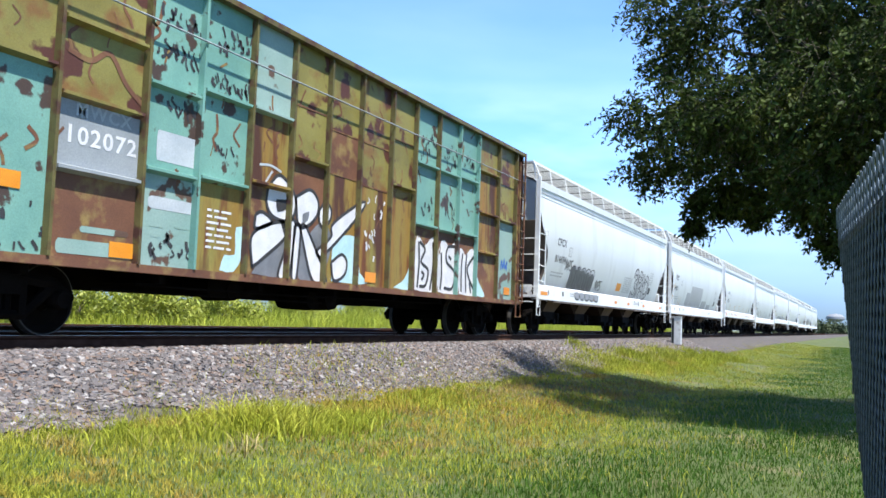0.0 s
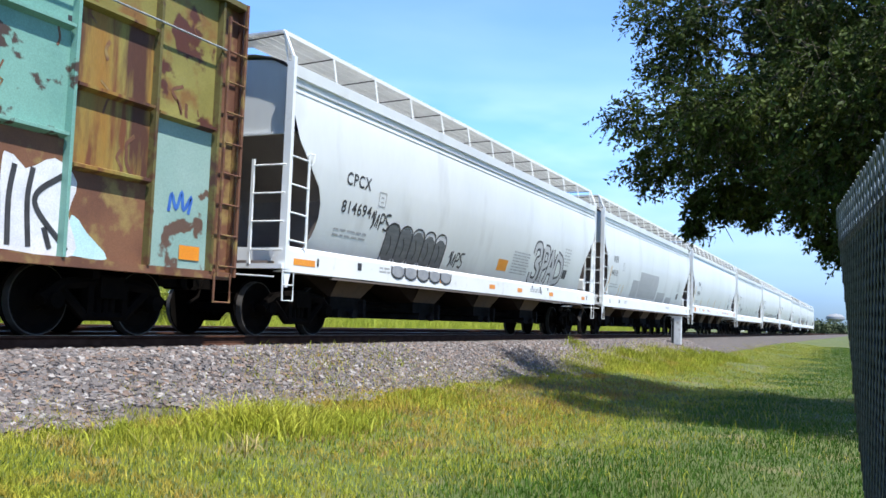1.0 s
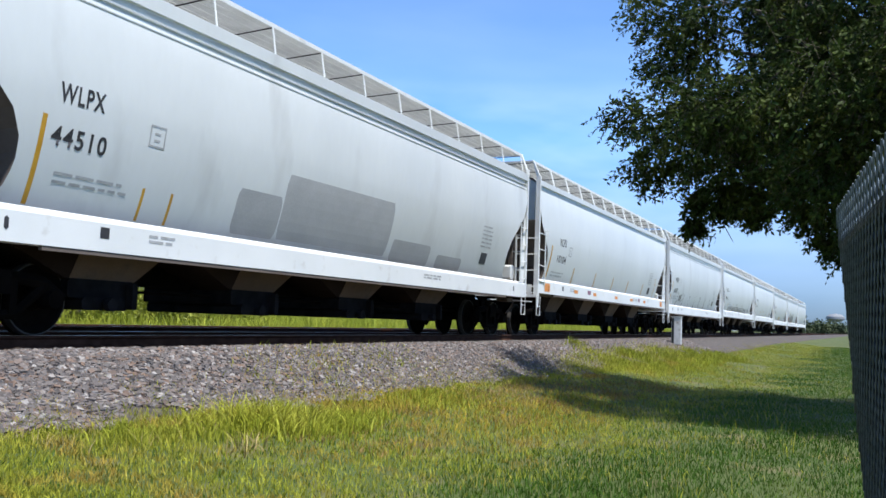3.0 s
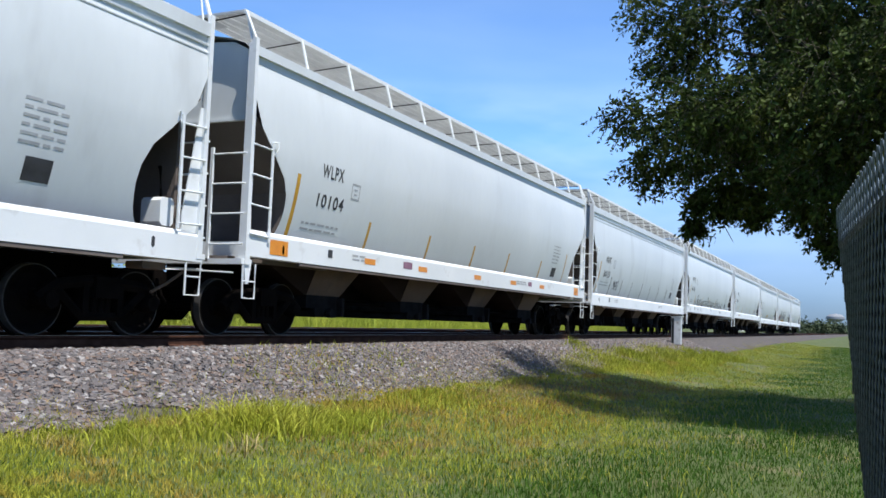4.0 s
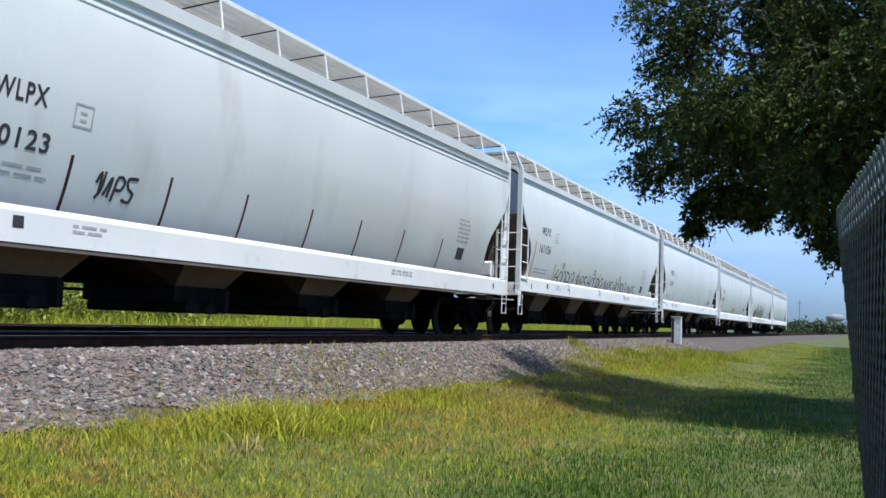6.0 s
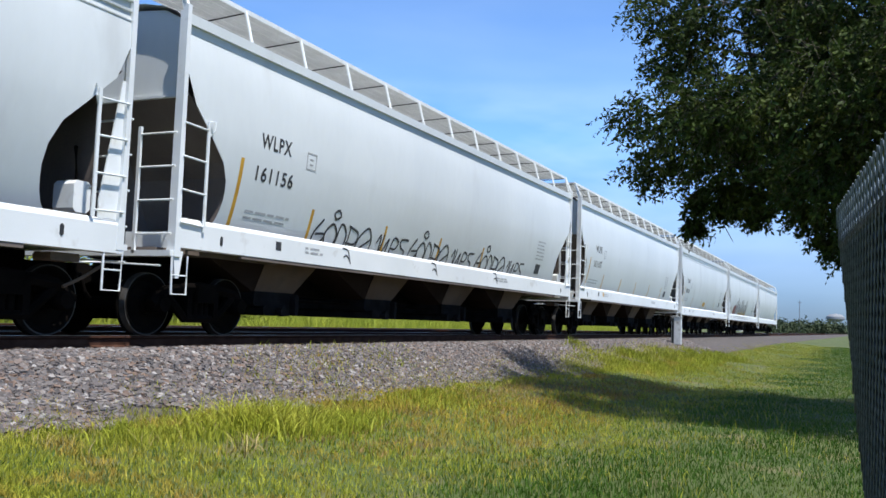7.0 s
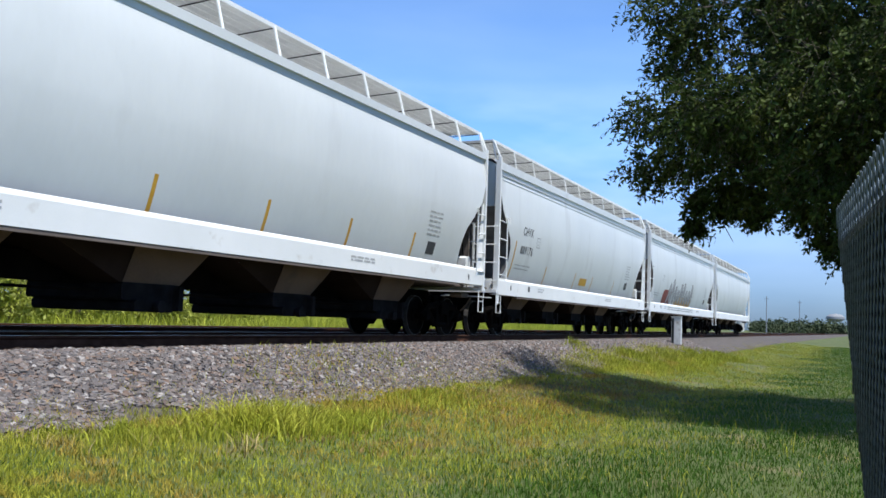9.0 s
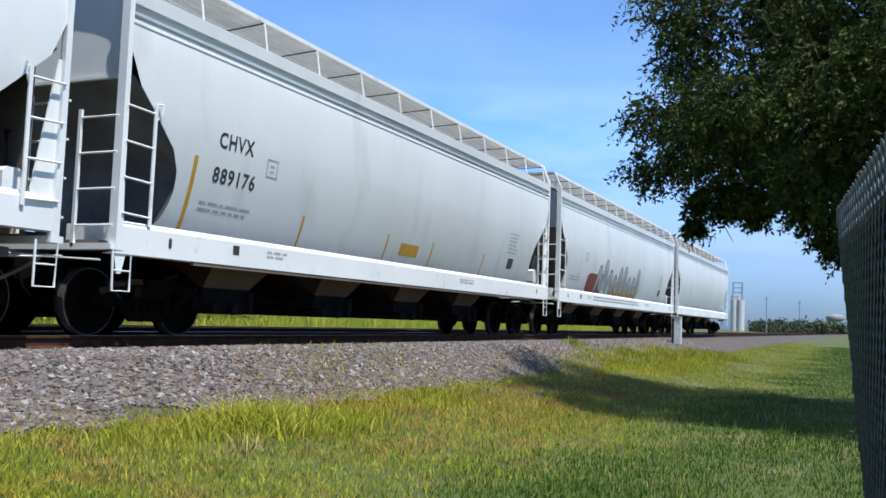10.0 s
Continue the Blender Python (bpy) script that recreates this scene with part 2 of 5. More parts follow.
ground = tagged(part("ground", sheet, M["soil"], smooth=True, fix=False), "mown lawn and open field of dry green grass", "ground", kind="structure")
def bank_strip(name, y0, y1, mat, label, lift):
    """A strip of the stone bank between two lines along the track; its foot follows the edge of the grass."""
    ys = [y0 + (y1 - y0) * i / 12 for i in range(13)]
    rows = []
    for x in gx:
        if -60 < x < 1500:
            foot = 7.2 - 0.9 * min(max((x - 10) / 22, 0), 1) + 1.0 * min(max((x - 42) / 40, 0), 1) + 0.3 * noise.noise((x * 0.8, 0, 3)) if y0 < 7 else y0
            rows.append([(x, max(y, foot), ground_z(x, max(y, foot)) + lift) for y in ys])
    return tagged(part(name, Shape().grid(rows), mat, smooth=True, fix=False), label, "ballast", kind="structure")


# bed from y = 8.98 coloured dark for the shade under the train
M["shadowed_bed"] = material("shaded_track_bed", [(0.025, 0.019, 0.016), (0.05, 0.038, 0.033)], 5, (0.85, 1.0), bump=1.0, fine=16, sheen=0.1)
bank_strip("ballast", 6.4, 8.98, M["ballast"], "bank of grey and pink crushed stone beside the track", 0.02)
bank_strip("track_bed", 8.98, TRACK + 6.0, M["shadowed_bed"], "stone bed under the tracks, coloured dark for the shadow of the train", 0.024)
bank_strip("far_ballast", TRACK + 6.0, 19.0, M["ballast"], "far shoulder of crushed stone", 0.02)

M["gravel"] = material("pale_gravel", [(0.42, 0.40, 0.38), (0.52, 0.50, 0.47)], 1.5, (0.85, 1.0), bump=0.3, fine=20)
lot = Shape().grid([[(x, y, ground_z(x, y) + 0.03) for y in (19.4, 21.0, 22.5, 24.0, 25.5)] for x in gx if 48 < x < 700])
tagged(part("road", lot, M["gravel"], smooth=True, fix=False), "pale gravel road along the far side of the tracks", "road", kind="structure")


# ---- track ----
def rail_shape(y):
    prof = [(-0.035, 0.0), (0.035, 0.0), (0.037, -0.03), (0.01, -0.05), (0.009, -0.13), (0.07, -0.16), (0.07, -0.175), (-0.07, -0.175), (-0.07, -0.16), (-0.009, -0.13), (-0.01, -0.05), (-0.037, -0.03)]
    xs = (-80, 900)
    s = Shape()
    k = len(prof)
    s.add([(x, y + a, b) for x in xs for a, b in prof], [(i, (i + 1) % k, (i + 1) % k + k, i + k) for i in range(k)])
    return s


for centre, word in ((TRACK, "near"), (SECOND, "far")):
    for side in (-0.7525, 0.7525):
        r = part("rail", rail_shape(centre + side), M["rail"])
        tagged(r, "brown rusty steel rail with a worn bright head", "rail", "rails", "structure")
        head = Shape().box(-80, 900, centre + side - 0.03, centre + side + 0.03, -0.004, 0.002)
        part("rail_head", head, M["tread"], r)
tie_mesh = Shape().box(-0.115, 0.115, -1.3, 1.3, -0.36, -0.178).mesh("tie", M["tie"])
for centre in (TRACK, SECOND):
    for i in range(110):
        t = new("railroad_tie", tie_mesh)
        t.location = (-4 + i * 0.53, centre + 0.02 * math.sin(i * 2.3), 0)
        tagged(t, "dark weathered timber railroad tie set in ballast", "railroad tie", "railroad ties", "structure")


# ---- covered hopper cars ----
# In a car's space x = 0 is its leading end, y = -1.6 the side towards the camera.
SIDE = [(1.40, 1.20), (1.50, 1.243), (1.62, 1.292), (1.75, 1.338), (1.9, 1.385), (2.05, 1.426), (2.3, 1.486), (2.6, 1.54), (2.9, 1.577), (3.0, 1.585), (3.3, 1.60), (3.8, 1.592), (4.05, 1.57), (4.22, 1.545)]
EDGE = [(1.4, 0.9), (1.5, 0.95), (1.62, 1.06), (1.8, 1.15), (2.12, 1.2), (2.39, 1.15), (2.6, 1.02), (2.9, 0.7), (3.0, 0.6), (3.3, 0.28), (3.55, 0.06), (4.2, 0.04), (5.0, 0.04)]


BOARD = 5.15


def half_width(z):
    return lerp(SIDE, z)


def hopper_body(length):
    prof = [(half_width(z), z) for z in (1.50, 1.62, 1.75, 1.9, 2.05, 2.3, 2.6, 2.9, 3.0, 3.3, 3.8, 4.05, 4.22)]
    prof += [(1.50, 4.50), (1.36, 4.62), (1.1, 4.72), (0.75, 4.79), (0.3, 4.82)]
    prof += [(-y, z) for y, z in prof[::-1]]
    rows = []
    for y, z in prof:
        e = lerp(EDGE, z)
        rows.append([(e, y, z)] + [(1.6 + (length - 3.2) * i / 8, y, z) for i in range(9)] + [(length - e, y, z)])
    return Shape().grid(rows)


def side_point(x, z, off=0.004, sign=-1):
    return (x, sign * (half_width(z) + off), z)


def truck_parts(car, x, key):
    """A four-wheel truck: side frames, bolster, springs, two wheelsets."""
    s = Shape()
    for y in (-1.02, 1.02):
        s.tube([(x - 1.05, y, 0.46), (x - 0.75, y, 0.66), (x - 0.42, y, 0.7), (x, y, 0.74), (x + 0.42, y, 0.7), (x + 0.75, y, 0.66), (x + 1.05, y, 0.46)], 0.085, 6)
        s.tube([(x - 0.75, y, 0.6), (x - 0.34, y, 0.26), (x + 0.34, y, 0.26), (x + 0.75, y, 0.6)], 0.07, 6)
        for dx in (-0.3, 0.3):
            s.box(x + dx - 0.05, x + dx + 0.05, y - 0.07, y + 0.07, 0.26, 0.74)
        for dx in (-0.12, 0, 0.12):
            s.tube([(x + dx, y, 0.28), (x + dx, y, 0.58)], 0.05, 8)
        for dx in (-0.875, 0.875):
            s.lathe([(0.0, -0.12), (0.11, -0.12), (0.13, -0.05), (0.13, 0.08)], at=(x + dx, y, 0.457), sides=12)
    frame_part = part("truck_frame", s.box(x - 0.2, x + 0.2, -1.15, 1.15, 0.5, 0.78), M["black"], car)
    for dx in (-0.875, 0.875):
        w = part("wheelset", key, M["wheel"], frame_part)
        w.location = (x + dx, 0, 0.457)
    return frame_part


def wheelset_mesh():
    s = Shape()
    for q in (-1, 1):
        s.lathe([(0.0, q * 0.80), (0.12, q * 0.80), (0.15, q * 0.745), (0.33, q * 0.725), (0.40, q * 0.795), (0.435, q * 0.80), (0.452, q * 0.80), (0.460, q * 0.70), (0.485, q * 0.69), (0.485, q * 0.665), (0.37, q * 0.665), (0.33, q * 0.69), (0.14, q * 0.69), (0.0, q * 0.68)], sides=32)
        for k in range(4):
            a = k * math.pi / 2
            s.box(0.2 * math.cos(a) - 0.02, 0.2 * math.cos(a) + 0.02, q * 0.735 - 0.01, q * 0.735 + 0.02, 0.2 * math.sin(a) - 0.02, 0.2 * math.sin(a) + 0.02)
    me = s.tube([(0, -1.0, 0), (0, 1.0, 0)], 0.085, 12).mesh("wheelset", M["wheel"], smooth=True)
    me.materials.append(M["rim"])
    for f in me.polygons:
        if math.hypot(f.center.x, f.center.z) > 0.425 and abs(f.center.y) > 0.7:
            f.material_index = 1
    return me


WHEELSET = wheelset_mesh()


def end_parts(car, length, far, style, slope):
    """Corner posts, ladders, end sheet, slope sheet, steps, coupler at one end."""
    def X(u):
        return length - u if far else u
    paint = M["sill"]
    base_z = 1.2 if style else 1.07
    # end sheet and slope sheet
    s = Shape().grid([[(X(0.16), y, z) for y in (-1.52, -0.75, 0, 0.75, 1.52)] for z in (3.4, 3.8, 4.2)])
    s.add([(X(0.16), y, z) for y, z in ((-1.52, 4.2), (-1.44, 4.5), (-1.05, 4.7), (0, 4.78), (1.05, 4.7), (1.44, 4.5), (1.52, 4.2))], [(0, 1, 2, 3, 4, 5, 6)])
    part("end_sheet", s, M["hopper_b"] if style else M["hopper"], car)
    part("slope_sheet", Shape().grid([[(X(u), k * (half_width(z) - 0.02), z) for k in (-1, -0.5, 0, 0.5, 1)] for u, z in ((0.165, 3.42), (0.3, 3.28), (0.615, 3.0), (0.715, 2.9), (1.035, 2.6), (1.165, 2.39), (1.215, 2.12), (1.2, 1.8), (1.18, 1.62), (1.18, 1.4))]), slope, car, "dark slope sheet, shade put into its colour")
    part("sheet_lip", Shape().box(min(X(0.12), X(0.18)), max(X(0.12), X(0.18)), -1.5, 1.5, 3.40, 3.44), M["hopper"], car)
    for q in (-1, 1):
        s = Shape()
        s.add([(X(u), q * w, z) for z, a in ((1.118, 0.12), (2.0, 0.085), (4.5, 0.075), (4.68, 0.075)) for u, w in ((-0.004, 1.607), (a, 1.607), (a, 1.54), (-0.004, 1.54))],
              [(4 * k + i, 4 * k + (i + 1) % 4, 4 * k + 4 + (i + 1) % 4, 4 * k + 4 + i) for k in range(3) for i in range(4)] + [(12, 13, 14, 15)])
        s.add([(X(u), q * w, z) for z in (1.12, 4.6) for u, w in ((-0.004, 1.54), (0.03, 1.54), (0.03, 1.47), (-0.004, 1.47))],
              [(0, 1, 5, 4), (1, 2, 6, 5), (2, 3, 7, 6), (3, 0, 4, 7)])
        part("corner_post", s, paint, car)
        part("brace", Shape().tube([(X(0.05), q * 1.56, 4.66), (X(0.02), q * 1.36, BOARD - 0.02)], 0.03), paint, car)
        s = Shape()
        for z in (3.0, 2.53, 2.06, 1.6):
            s.tube([(X(0.06), q * 1.62, z), (X(0.56), q * 1.62, z - 0.02)], 0.016)
        s.box(min(X(0.53), X(0.58)), max(X(0.53), X(0.58)), q * 1.62 - 0.012, q * 1.62 + 0.012, 1.5, 3.1)
        part("side_ladder", s, paint, car)
        s = Shape()
        for z in (2.84, 2.37, 1.9, 1.43):
            s.tube([(X(-0.06), q * 1.58, z), (X(-0.06), q * 0.92, z)], 0.016)
        s.box(min(X(-0.04), X(-0.08)), max(X(-0.04), X(-0.08)), q * 0.92 - 0.025, q * 0.92 + 0.025, 1.15, 2.95)
        part("end_ladder", s, paint, car)
        jack = [(0.0, base_z), (0.2, base_z), (0.13, 0.82), (0.06, 0.82)]
        if not far:
            part("jacking_bracket", Shape().add([(X(u), q * w, z) for w in (1.555, 1.585) for u, z in jack], [(0, 1, 2, 3), (7, 6, 5, 4)] + [(i, (i + 1) % 4, (i + 1) % 4 + 4, i + 4) for i in range(4)]), paint, car)
        part("tie_hole", Shape().box(min(X(0.96), X(1.02)), max(X(0.96), X(1.02)), q * 1.6 - 0.006, q * 1.6 + 0.006, base_z + 0.14, base_z + 0.29, c=0.025), M["ink"], car)
        part("grab_iron", Shape().tube([(X(0.60), q * 1.6, 3.12), (X(0.66), q * 1.66, 3.12), (X(0.64), q * 1.66, 2.98), (X(0.58), q * 1.62, 2.9)], 0.014), paint, car)
        part("sill_step", Shape().tube([(X(-0.02), q * 1.58, 1.14), (X(0.0), q * 1.58, 0.6), (X(0.3), q * 1.58, 0.6), (X(0.3), q * 1.58, 1.14)], 0.016).tube([(X(0), q * 1.58, 0.86), (X(0.3), q * 1.58, 0.86)], 0.012), paint, car)
        if far:
            # tapered gusset that widens down the post
            g = [(0.07, 3.3), (0.12, 3.3), (0.40, 1.72), (0.40, 1.5), (0.07, 1.5)]
            part("post_gusset", Shape().add([(X(u), q * w, z) for w in (1.53, 1.552) for u, z in g], [(0, 1, 2, 3, 4), (9, 8, 7, 6, 5)] + [(i, (i + 1) % 5, (i + 1) % 5 + 5, i + 5) for i in range(5)]), paint, car)
    # added centre web, blocks the sight line through the open end
    web = [(X(0.5), 1.2), (X(0.5), 2.9), (X(1.3), 1.2)]
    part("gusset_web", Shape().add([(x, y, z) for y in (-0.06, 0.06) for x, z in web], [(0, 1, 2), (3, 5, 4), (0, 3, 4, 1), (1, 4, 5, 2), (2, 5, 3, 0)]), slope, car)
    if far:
        # added dark plate blocks the sky and stands for shade in the opening
        part("bulkhead", Shape().box(min(X(0.19), X(0.24)), max(X(0.19), X(0.24)), -1.25, 1.45, 1.2, 3.36), slope, car, "added dark plate standing for the shade in the end opening")
        part("brake_box", Shape().box(min(X(0.35), X(0.62)), max(X(0.35), X(0.62)), -1.35, -1.0, 1.55, 1.95, c=0.05), paint, car, "white painted brake valve box")
        part("brake_pipe", Shape().tube([(X(0.45), -1.2, 1.95), (X(0.45), -1.15, 2.4), (X(0.2), -0.9, 2.45), (X(0.2), -0.3, 2.45)], 0.025), M["black"], car)
        part("angle_cock", Shape().tube([(X(-0.1), -1.2, 0.95), (X(0.3), -1.25, 0.75), (X(0.6), -1.25, 0.62)], 0.022).box(min(X(0.5), X(0.95)), max(X(0.5), X(0.95)), -1.4, -1.1, 0.93, 1.03, c=0.02), M["bay"], car)
    part("shear_plate", Shape().box(min(X(0.1), X(3.0)), max(X(0.1), X(3.0)), -1.18, 1.18, 1.2, 1.26), M["slope"], car)
    part("end_sill", Shape().box(min(X(-0.08), X(0.1)), max(X(-0.08), X(0.1)), -1.595, 1.595, 1.12, 1.2).box(min(X(0.3), X(0.34)), max(X(0.3), X(0.34)), -1.3, -0.4, 1.2, 1.5), paint, car)
    part("handbrake_rod", Shape().tube([(X(0.12), 0.6, 3.3), (X(0.05), 0.6, 3.6), (X(0.1), 0.55, 3.75)], 0.02), paint, car)
    part("air_hose", Shape().tube([(X(-0.5), -0.35, 0.85), (X(-0.6), -0.35, 0.6), (X(-0.75), -0.3, 0.5)], 0.03), M["black"], car)
    part("uncoupling_lever", Shape().tube([(X(-0.15), -1.5, 0.98), (X(-0.15), -0.5, 1.02), (X(-0.5), -0.25, 1.0)], 0.014), paint, car)
    part("coupler", Shape().box(min(X(-0.72), X(0.5)), max(X(-0.72), X(0.5)), -0.12, 0.12, 0.75, 0.98, c=0.05).box(min(X(-0.85), X(-0.55)), max(X(-0.85), X(-0.55)), -0.2, 0.2, 0.72, 1.0, c=0.06), M["black"], car)


def hopper(name, length, style, slope):
    """A covered hopper. style 0: ribbed top chord and low running board; style 1: plain top chord, running board on tall brackets."""
    car = new(name)
    paint = M["hopper_b"] if style else M["hopper"]
    part("body", hopper_body(length), paint, car, smooth=True)
    for q in (-1, 1):
        low, top = (1.25, 1.60) if style else (1.075, 1.43)
        ring = ((1.60, low), (1.60, top), (1.585, top + 0.035), (1.53, top + 0.075), (1.50, top + 0.07), (1.54, top - 0.01), (1.54, low + 0.03), (1.36, low))
        s = Shape().add([(x, q * y, z) for x in (0.0, length) for y, z in ring],
              [(i, (i + 1) % 8, (i + 1) % 8 + 8, i + 8) for i in range(8)] + [tuple(range(8)), tuple(range(15, 7, -1))])
        part("side_sill", s, M["sill"], car)
        part("sill_ledge", Shape().box(0.95, length - 0.95, min(q * 1.19, q * 1.53), max(q * 1.19, q * 1.53), top - 0.02, top + 0.05), M["sill_shelf"], car, "ledge behind the sill, darkened to cut bounced light")
        part("sill_lip", Shape().box(1.5, length - 1.5, q * 1.56 - 0.03, q * 1.56 + 0.03, low - 0.055, low - 0.003), M["slope"], car)
    for q in (-1, 1):
        lo = 1.47
        part("top_chord", Shape().box(0.02, length - 0.02, min(q * lo, q * 1.54), max(q * lo, q * 1.54), 4.3 if style else 4.08, 4.58, c=0), paint, car)
        for z, thick in (((4.41, 0.18),) if style else ((4.09, 0.05), (4.21, 0.06), (4.35, 0.22))):
            part("chord_bar", Shape().add([(x, q * y, zz) for x in (0.02, length - 0.02) for y, zz in ((1.535, z), (1.568 + 0.12 * thick, z + 0.006), (1.572 + 0.12 * thick, z + thick - 0.025), (1.535, z + thick))],
                                          [(0, 1, 5, 4), (1, 2, 6, 5), (2, 3, 7, 6), (0, 3, 2, 1), (4, 5, 6, 7)]), paint, car)
        # running board: open grating, edge bars, brackets
        b = Shape()
        for y in (0.32, 0.52, 0.72, 0.92, 1.13):
            b.box(0.0, length, q * y - 0.012, q * y + 0.012, BOARD - 0.05, BOARD)
        n = int(length / 0.055)
        for i in range(n + 1):
            b.box(i * length / n - 0.011, i * length / n + 0.011, min(q * 0.32, q * 1.34), max(q * 0.32, q * 1.34), BOARD - 0.045, BOARD - 0.005)
        rb = part("running_board", b, M["grating"], car, "grey open steel grating")
        part("edge_bar", Shape().box(0.0, length, q * 1.345 - 0.012, q * 1.345 + 0.012, BOARD - 0.06, BOARD + 0.005), M["sill"], rb)
        m = int(round(length / 1.52))
        for i in range(m + 1):
            x = 0.05 + i * (length - 0.1) / m
            br = Shape()
            if style:
                br.tube([(x, q * 1.52, 4.55), (x, q * 1.36, BOARD - 0.04)], 0.026)
            else:
                br.tube([(x, q * 1.44, 4.56), (x, q * 1.34, BOARD - 0.04)], 0.016)
            part("bracket", br, M["sill"], rb)
            # dark bar under the grating stands for the shadow line of its bracket
            part("cross_bar", Shape().tube([(x, q * 1.32, BOARD - 0.065), (x + 0.12, q * 0.35, BOARD - 0.07)], 0.011), M["gate"], rb)
    for k in range(1, 6):
        x = length * k / 6
        part("weld_seam", patch(Shape(), x - 0.012, x + 0.012, 1.45, 4.2, on_body(0.002), rows=10), paint, car, fix=False)
    for far in (False, True):
        e = length if far else 0.0
        part("end_platform", Shape().box(min(e, e + (-0.55 if far else 0.55)), max(e, e + (-0.55 if far else 0.55)), -0.62, 0.62, BOARD - 0.05, BOARD - 0.01), M["grating"], car)
        end_parts(car, length, far, style, slope)
    # hatch trough on the roof
    part("roof_hatch", Shape().box(1.2, length - 1.2, -0.42, 0.42, 4.8, 4.93, c=0.03), paint, car)
    # outlet bays
    pitch = (length - (3.6 if style else 4.72)) / 4
    top = 1.42 if style else 1.3
    for k in range(4):
        a = (2.78 if style else 2.55) + pitch * k      # upright edge of the tan face
        b, d = a + 1.70, a + 1.15                      # its far corner above and below
        bay = None
        for q in (-1, 1):
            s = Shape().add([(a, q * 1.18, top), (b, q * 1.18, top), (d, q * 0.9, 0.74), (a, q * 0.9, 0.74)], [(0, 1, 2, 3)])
            bay = part("outlet_bay", s, M["bay"], car, "tan hopper bay, darkened for the shade under the car")
        # slopes facing along the track get a darker colour, as in shade
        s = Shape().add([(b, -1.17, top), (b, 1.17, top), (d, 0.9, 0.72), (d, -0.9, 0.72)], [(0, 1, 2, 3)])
        part("bay_slope_sheet", s, M["underside"], bay, "dark slope sheet, shade put into its colour")
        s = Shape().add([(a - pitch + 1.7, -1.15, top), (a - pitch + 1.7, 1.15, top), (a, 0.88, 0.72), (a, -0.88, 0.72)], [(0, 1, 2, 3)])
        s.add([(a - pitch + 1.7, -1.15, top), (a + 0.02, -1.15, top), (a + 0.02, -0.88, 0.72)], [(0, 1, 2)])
        part("bay_slope_sheet", s, M["underside"], bay, "dark slope sheet, shade put into its colour")
        c = a + 0.55
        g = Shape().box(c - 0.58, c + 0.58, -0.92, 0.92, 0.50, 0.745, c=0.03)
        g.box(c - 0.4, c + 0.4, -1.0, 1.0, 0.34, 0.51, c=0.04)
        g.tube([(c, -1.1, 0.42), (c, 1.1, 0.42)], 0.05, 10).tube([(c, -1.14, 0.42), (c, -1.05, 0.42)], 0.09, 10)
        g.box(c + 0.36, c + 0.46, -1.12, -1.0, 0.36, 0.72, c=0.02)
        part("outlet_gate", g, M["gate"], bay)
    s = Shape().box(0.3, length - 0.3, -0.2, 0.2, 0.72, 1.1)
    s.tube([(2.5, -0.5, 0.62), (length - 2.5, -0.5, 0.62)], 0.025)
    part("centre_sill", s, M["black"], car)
    for x in (1.28, length - 1.28):
        truck_parts(car, x, WHEELSET)
    return car


# ---- lettering and paint on the car sides ----
def smooth_path(pts, step=0.05):
    """A rounded line through the points."""
    p = [Vector((a, b)) for a, b in pts]
    p = [2 * p[0] - p[1]] + p + [2 * p[-1] - p[-2]]
    out = []
    for a, b, c, d in zip(p, p[1:], p[2:], p[3:]):
        n = max(2, min(14, int((c - b).length / step)))
        for i in range(n):
            t = i / n
            out.append(0.5 * (2 * b + (c - a) * t + (2 * a - 5 * b + 4 * c - d) * t * t + (3 * b - a - 3 * c + d) * t ** 3))
    return out + [p[-2]]


def ribbon(shape, pts, width, put):
    path = smooth_path(pts)
    rows = []
    for i, q in enumerate(path):
        d = path[min(i + 1, len(path) - 1)] - path[max(i - 1, 0)]
        d = d.normalized() if d.length > 1e-6 else Vector((1, 0))
        s = Vector((-d.y, d.x)) * width / 2
        rows.append([put(*(q + s)), put(*(q + 0.0 * s)), put(*(q - s))])
    return shape.grid(rows)


def on_body(off):
    return lambda x, z: side_point(x, z, off)


def on_sill(off):
    return lambda x, z: (x, -1.60 - off, z)


def on_high_sill(off):
    return lambda x, z: (x, -1.60 - off, z + 0.16)


def strokes(name, lines, width, mat, car, put, label=""):
    """Lines of paint; each stroke of a painted letter is a part, a scrawl is one."""
    groups = [[pts] for pts in lines] if name.startswith("tag") else [lines]
    for group in groups:
        s = Shape()
        for pts in group:
            ribbon(s, pts, width, put)
        made = part(name, s, mat, car, label, fix=False)
    return made


def patch(shape, x0, x1, z0, z1, put, rounding=0.0, lean=0.0, rows=7):
    """A block of paint that follows the side, with rounded corners."""
    out = []
    for i in range(rows + 1):
        u = i / rows
        z = z0 + (z1 - z0) * u
        cut = rounding * (1 - math.sqrt(max(0.0, 1 - max(0.0, 1 - min(u, 1 - u) / 0.3) ** 2)))
        a, b = x0 + cut + lean * u, x1 - cut + lean * u
        out.append([put(a + (b - a) * k / 4, z) for k in range(5)])
    return shape.grid(out)


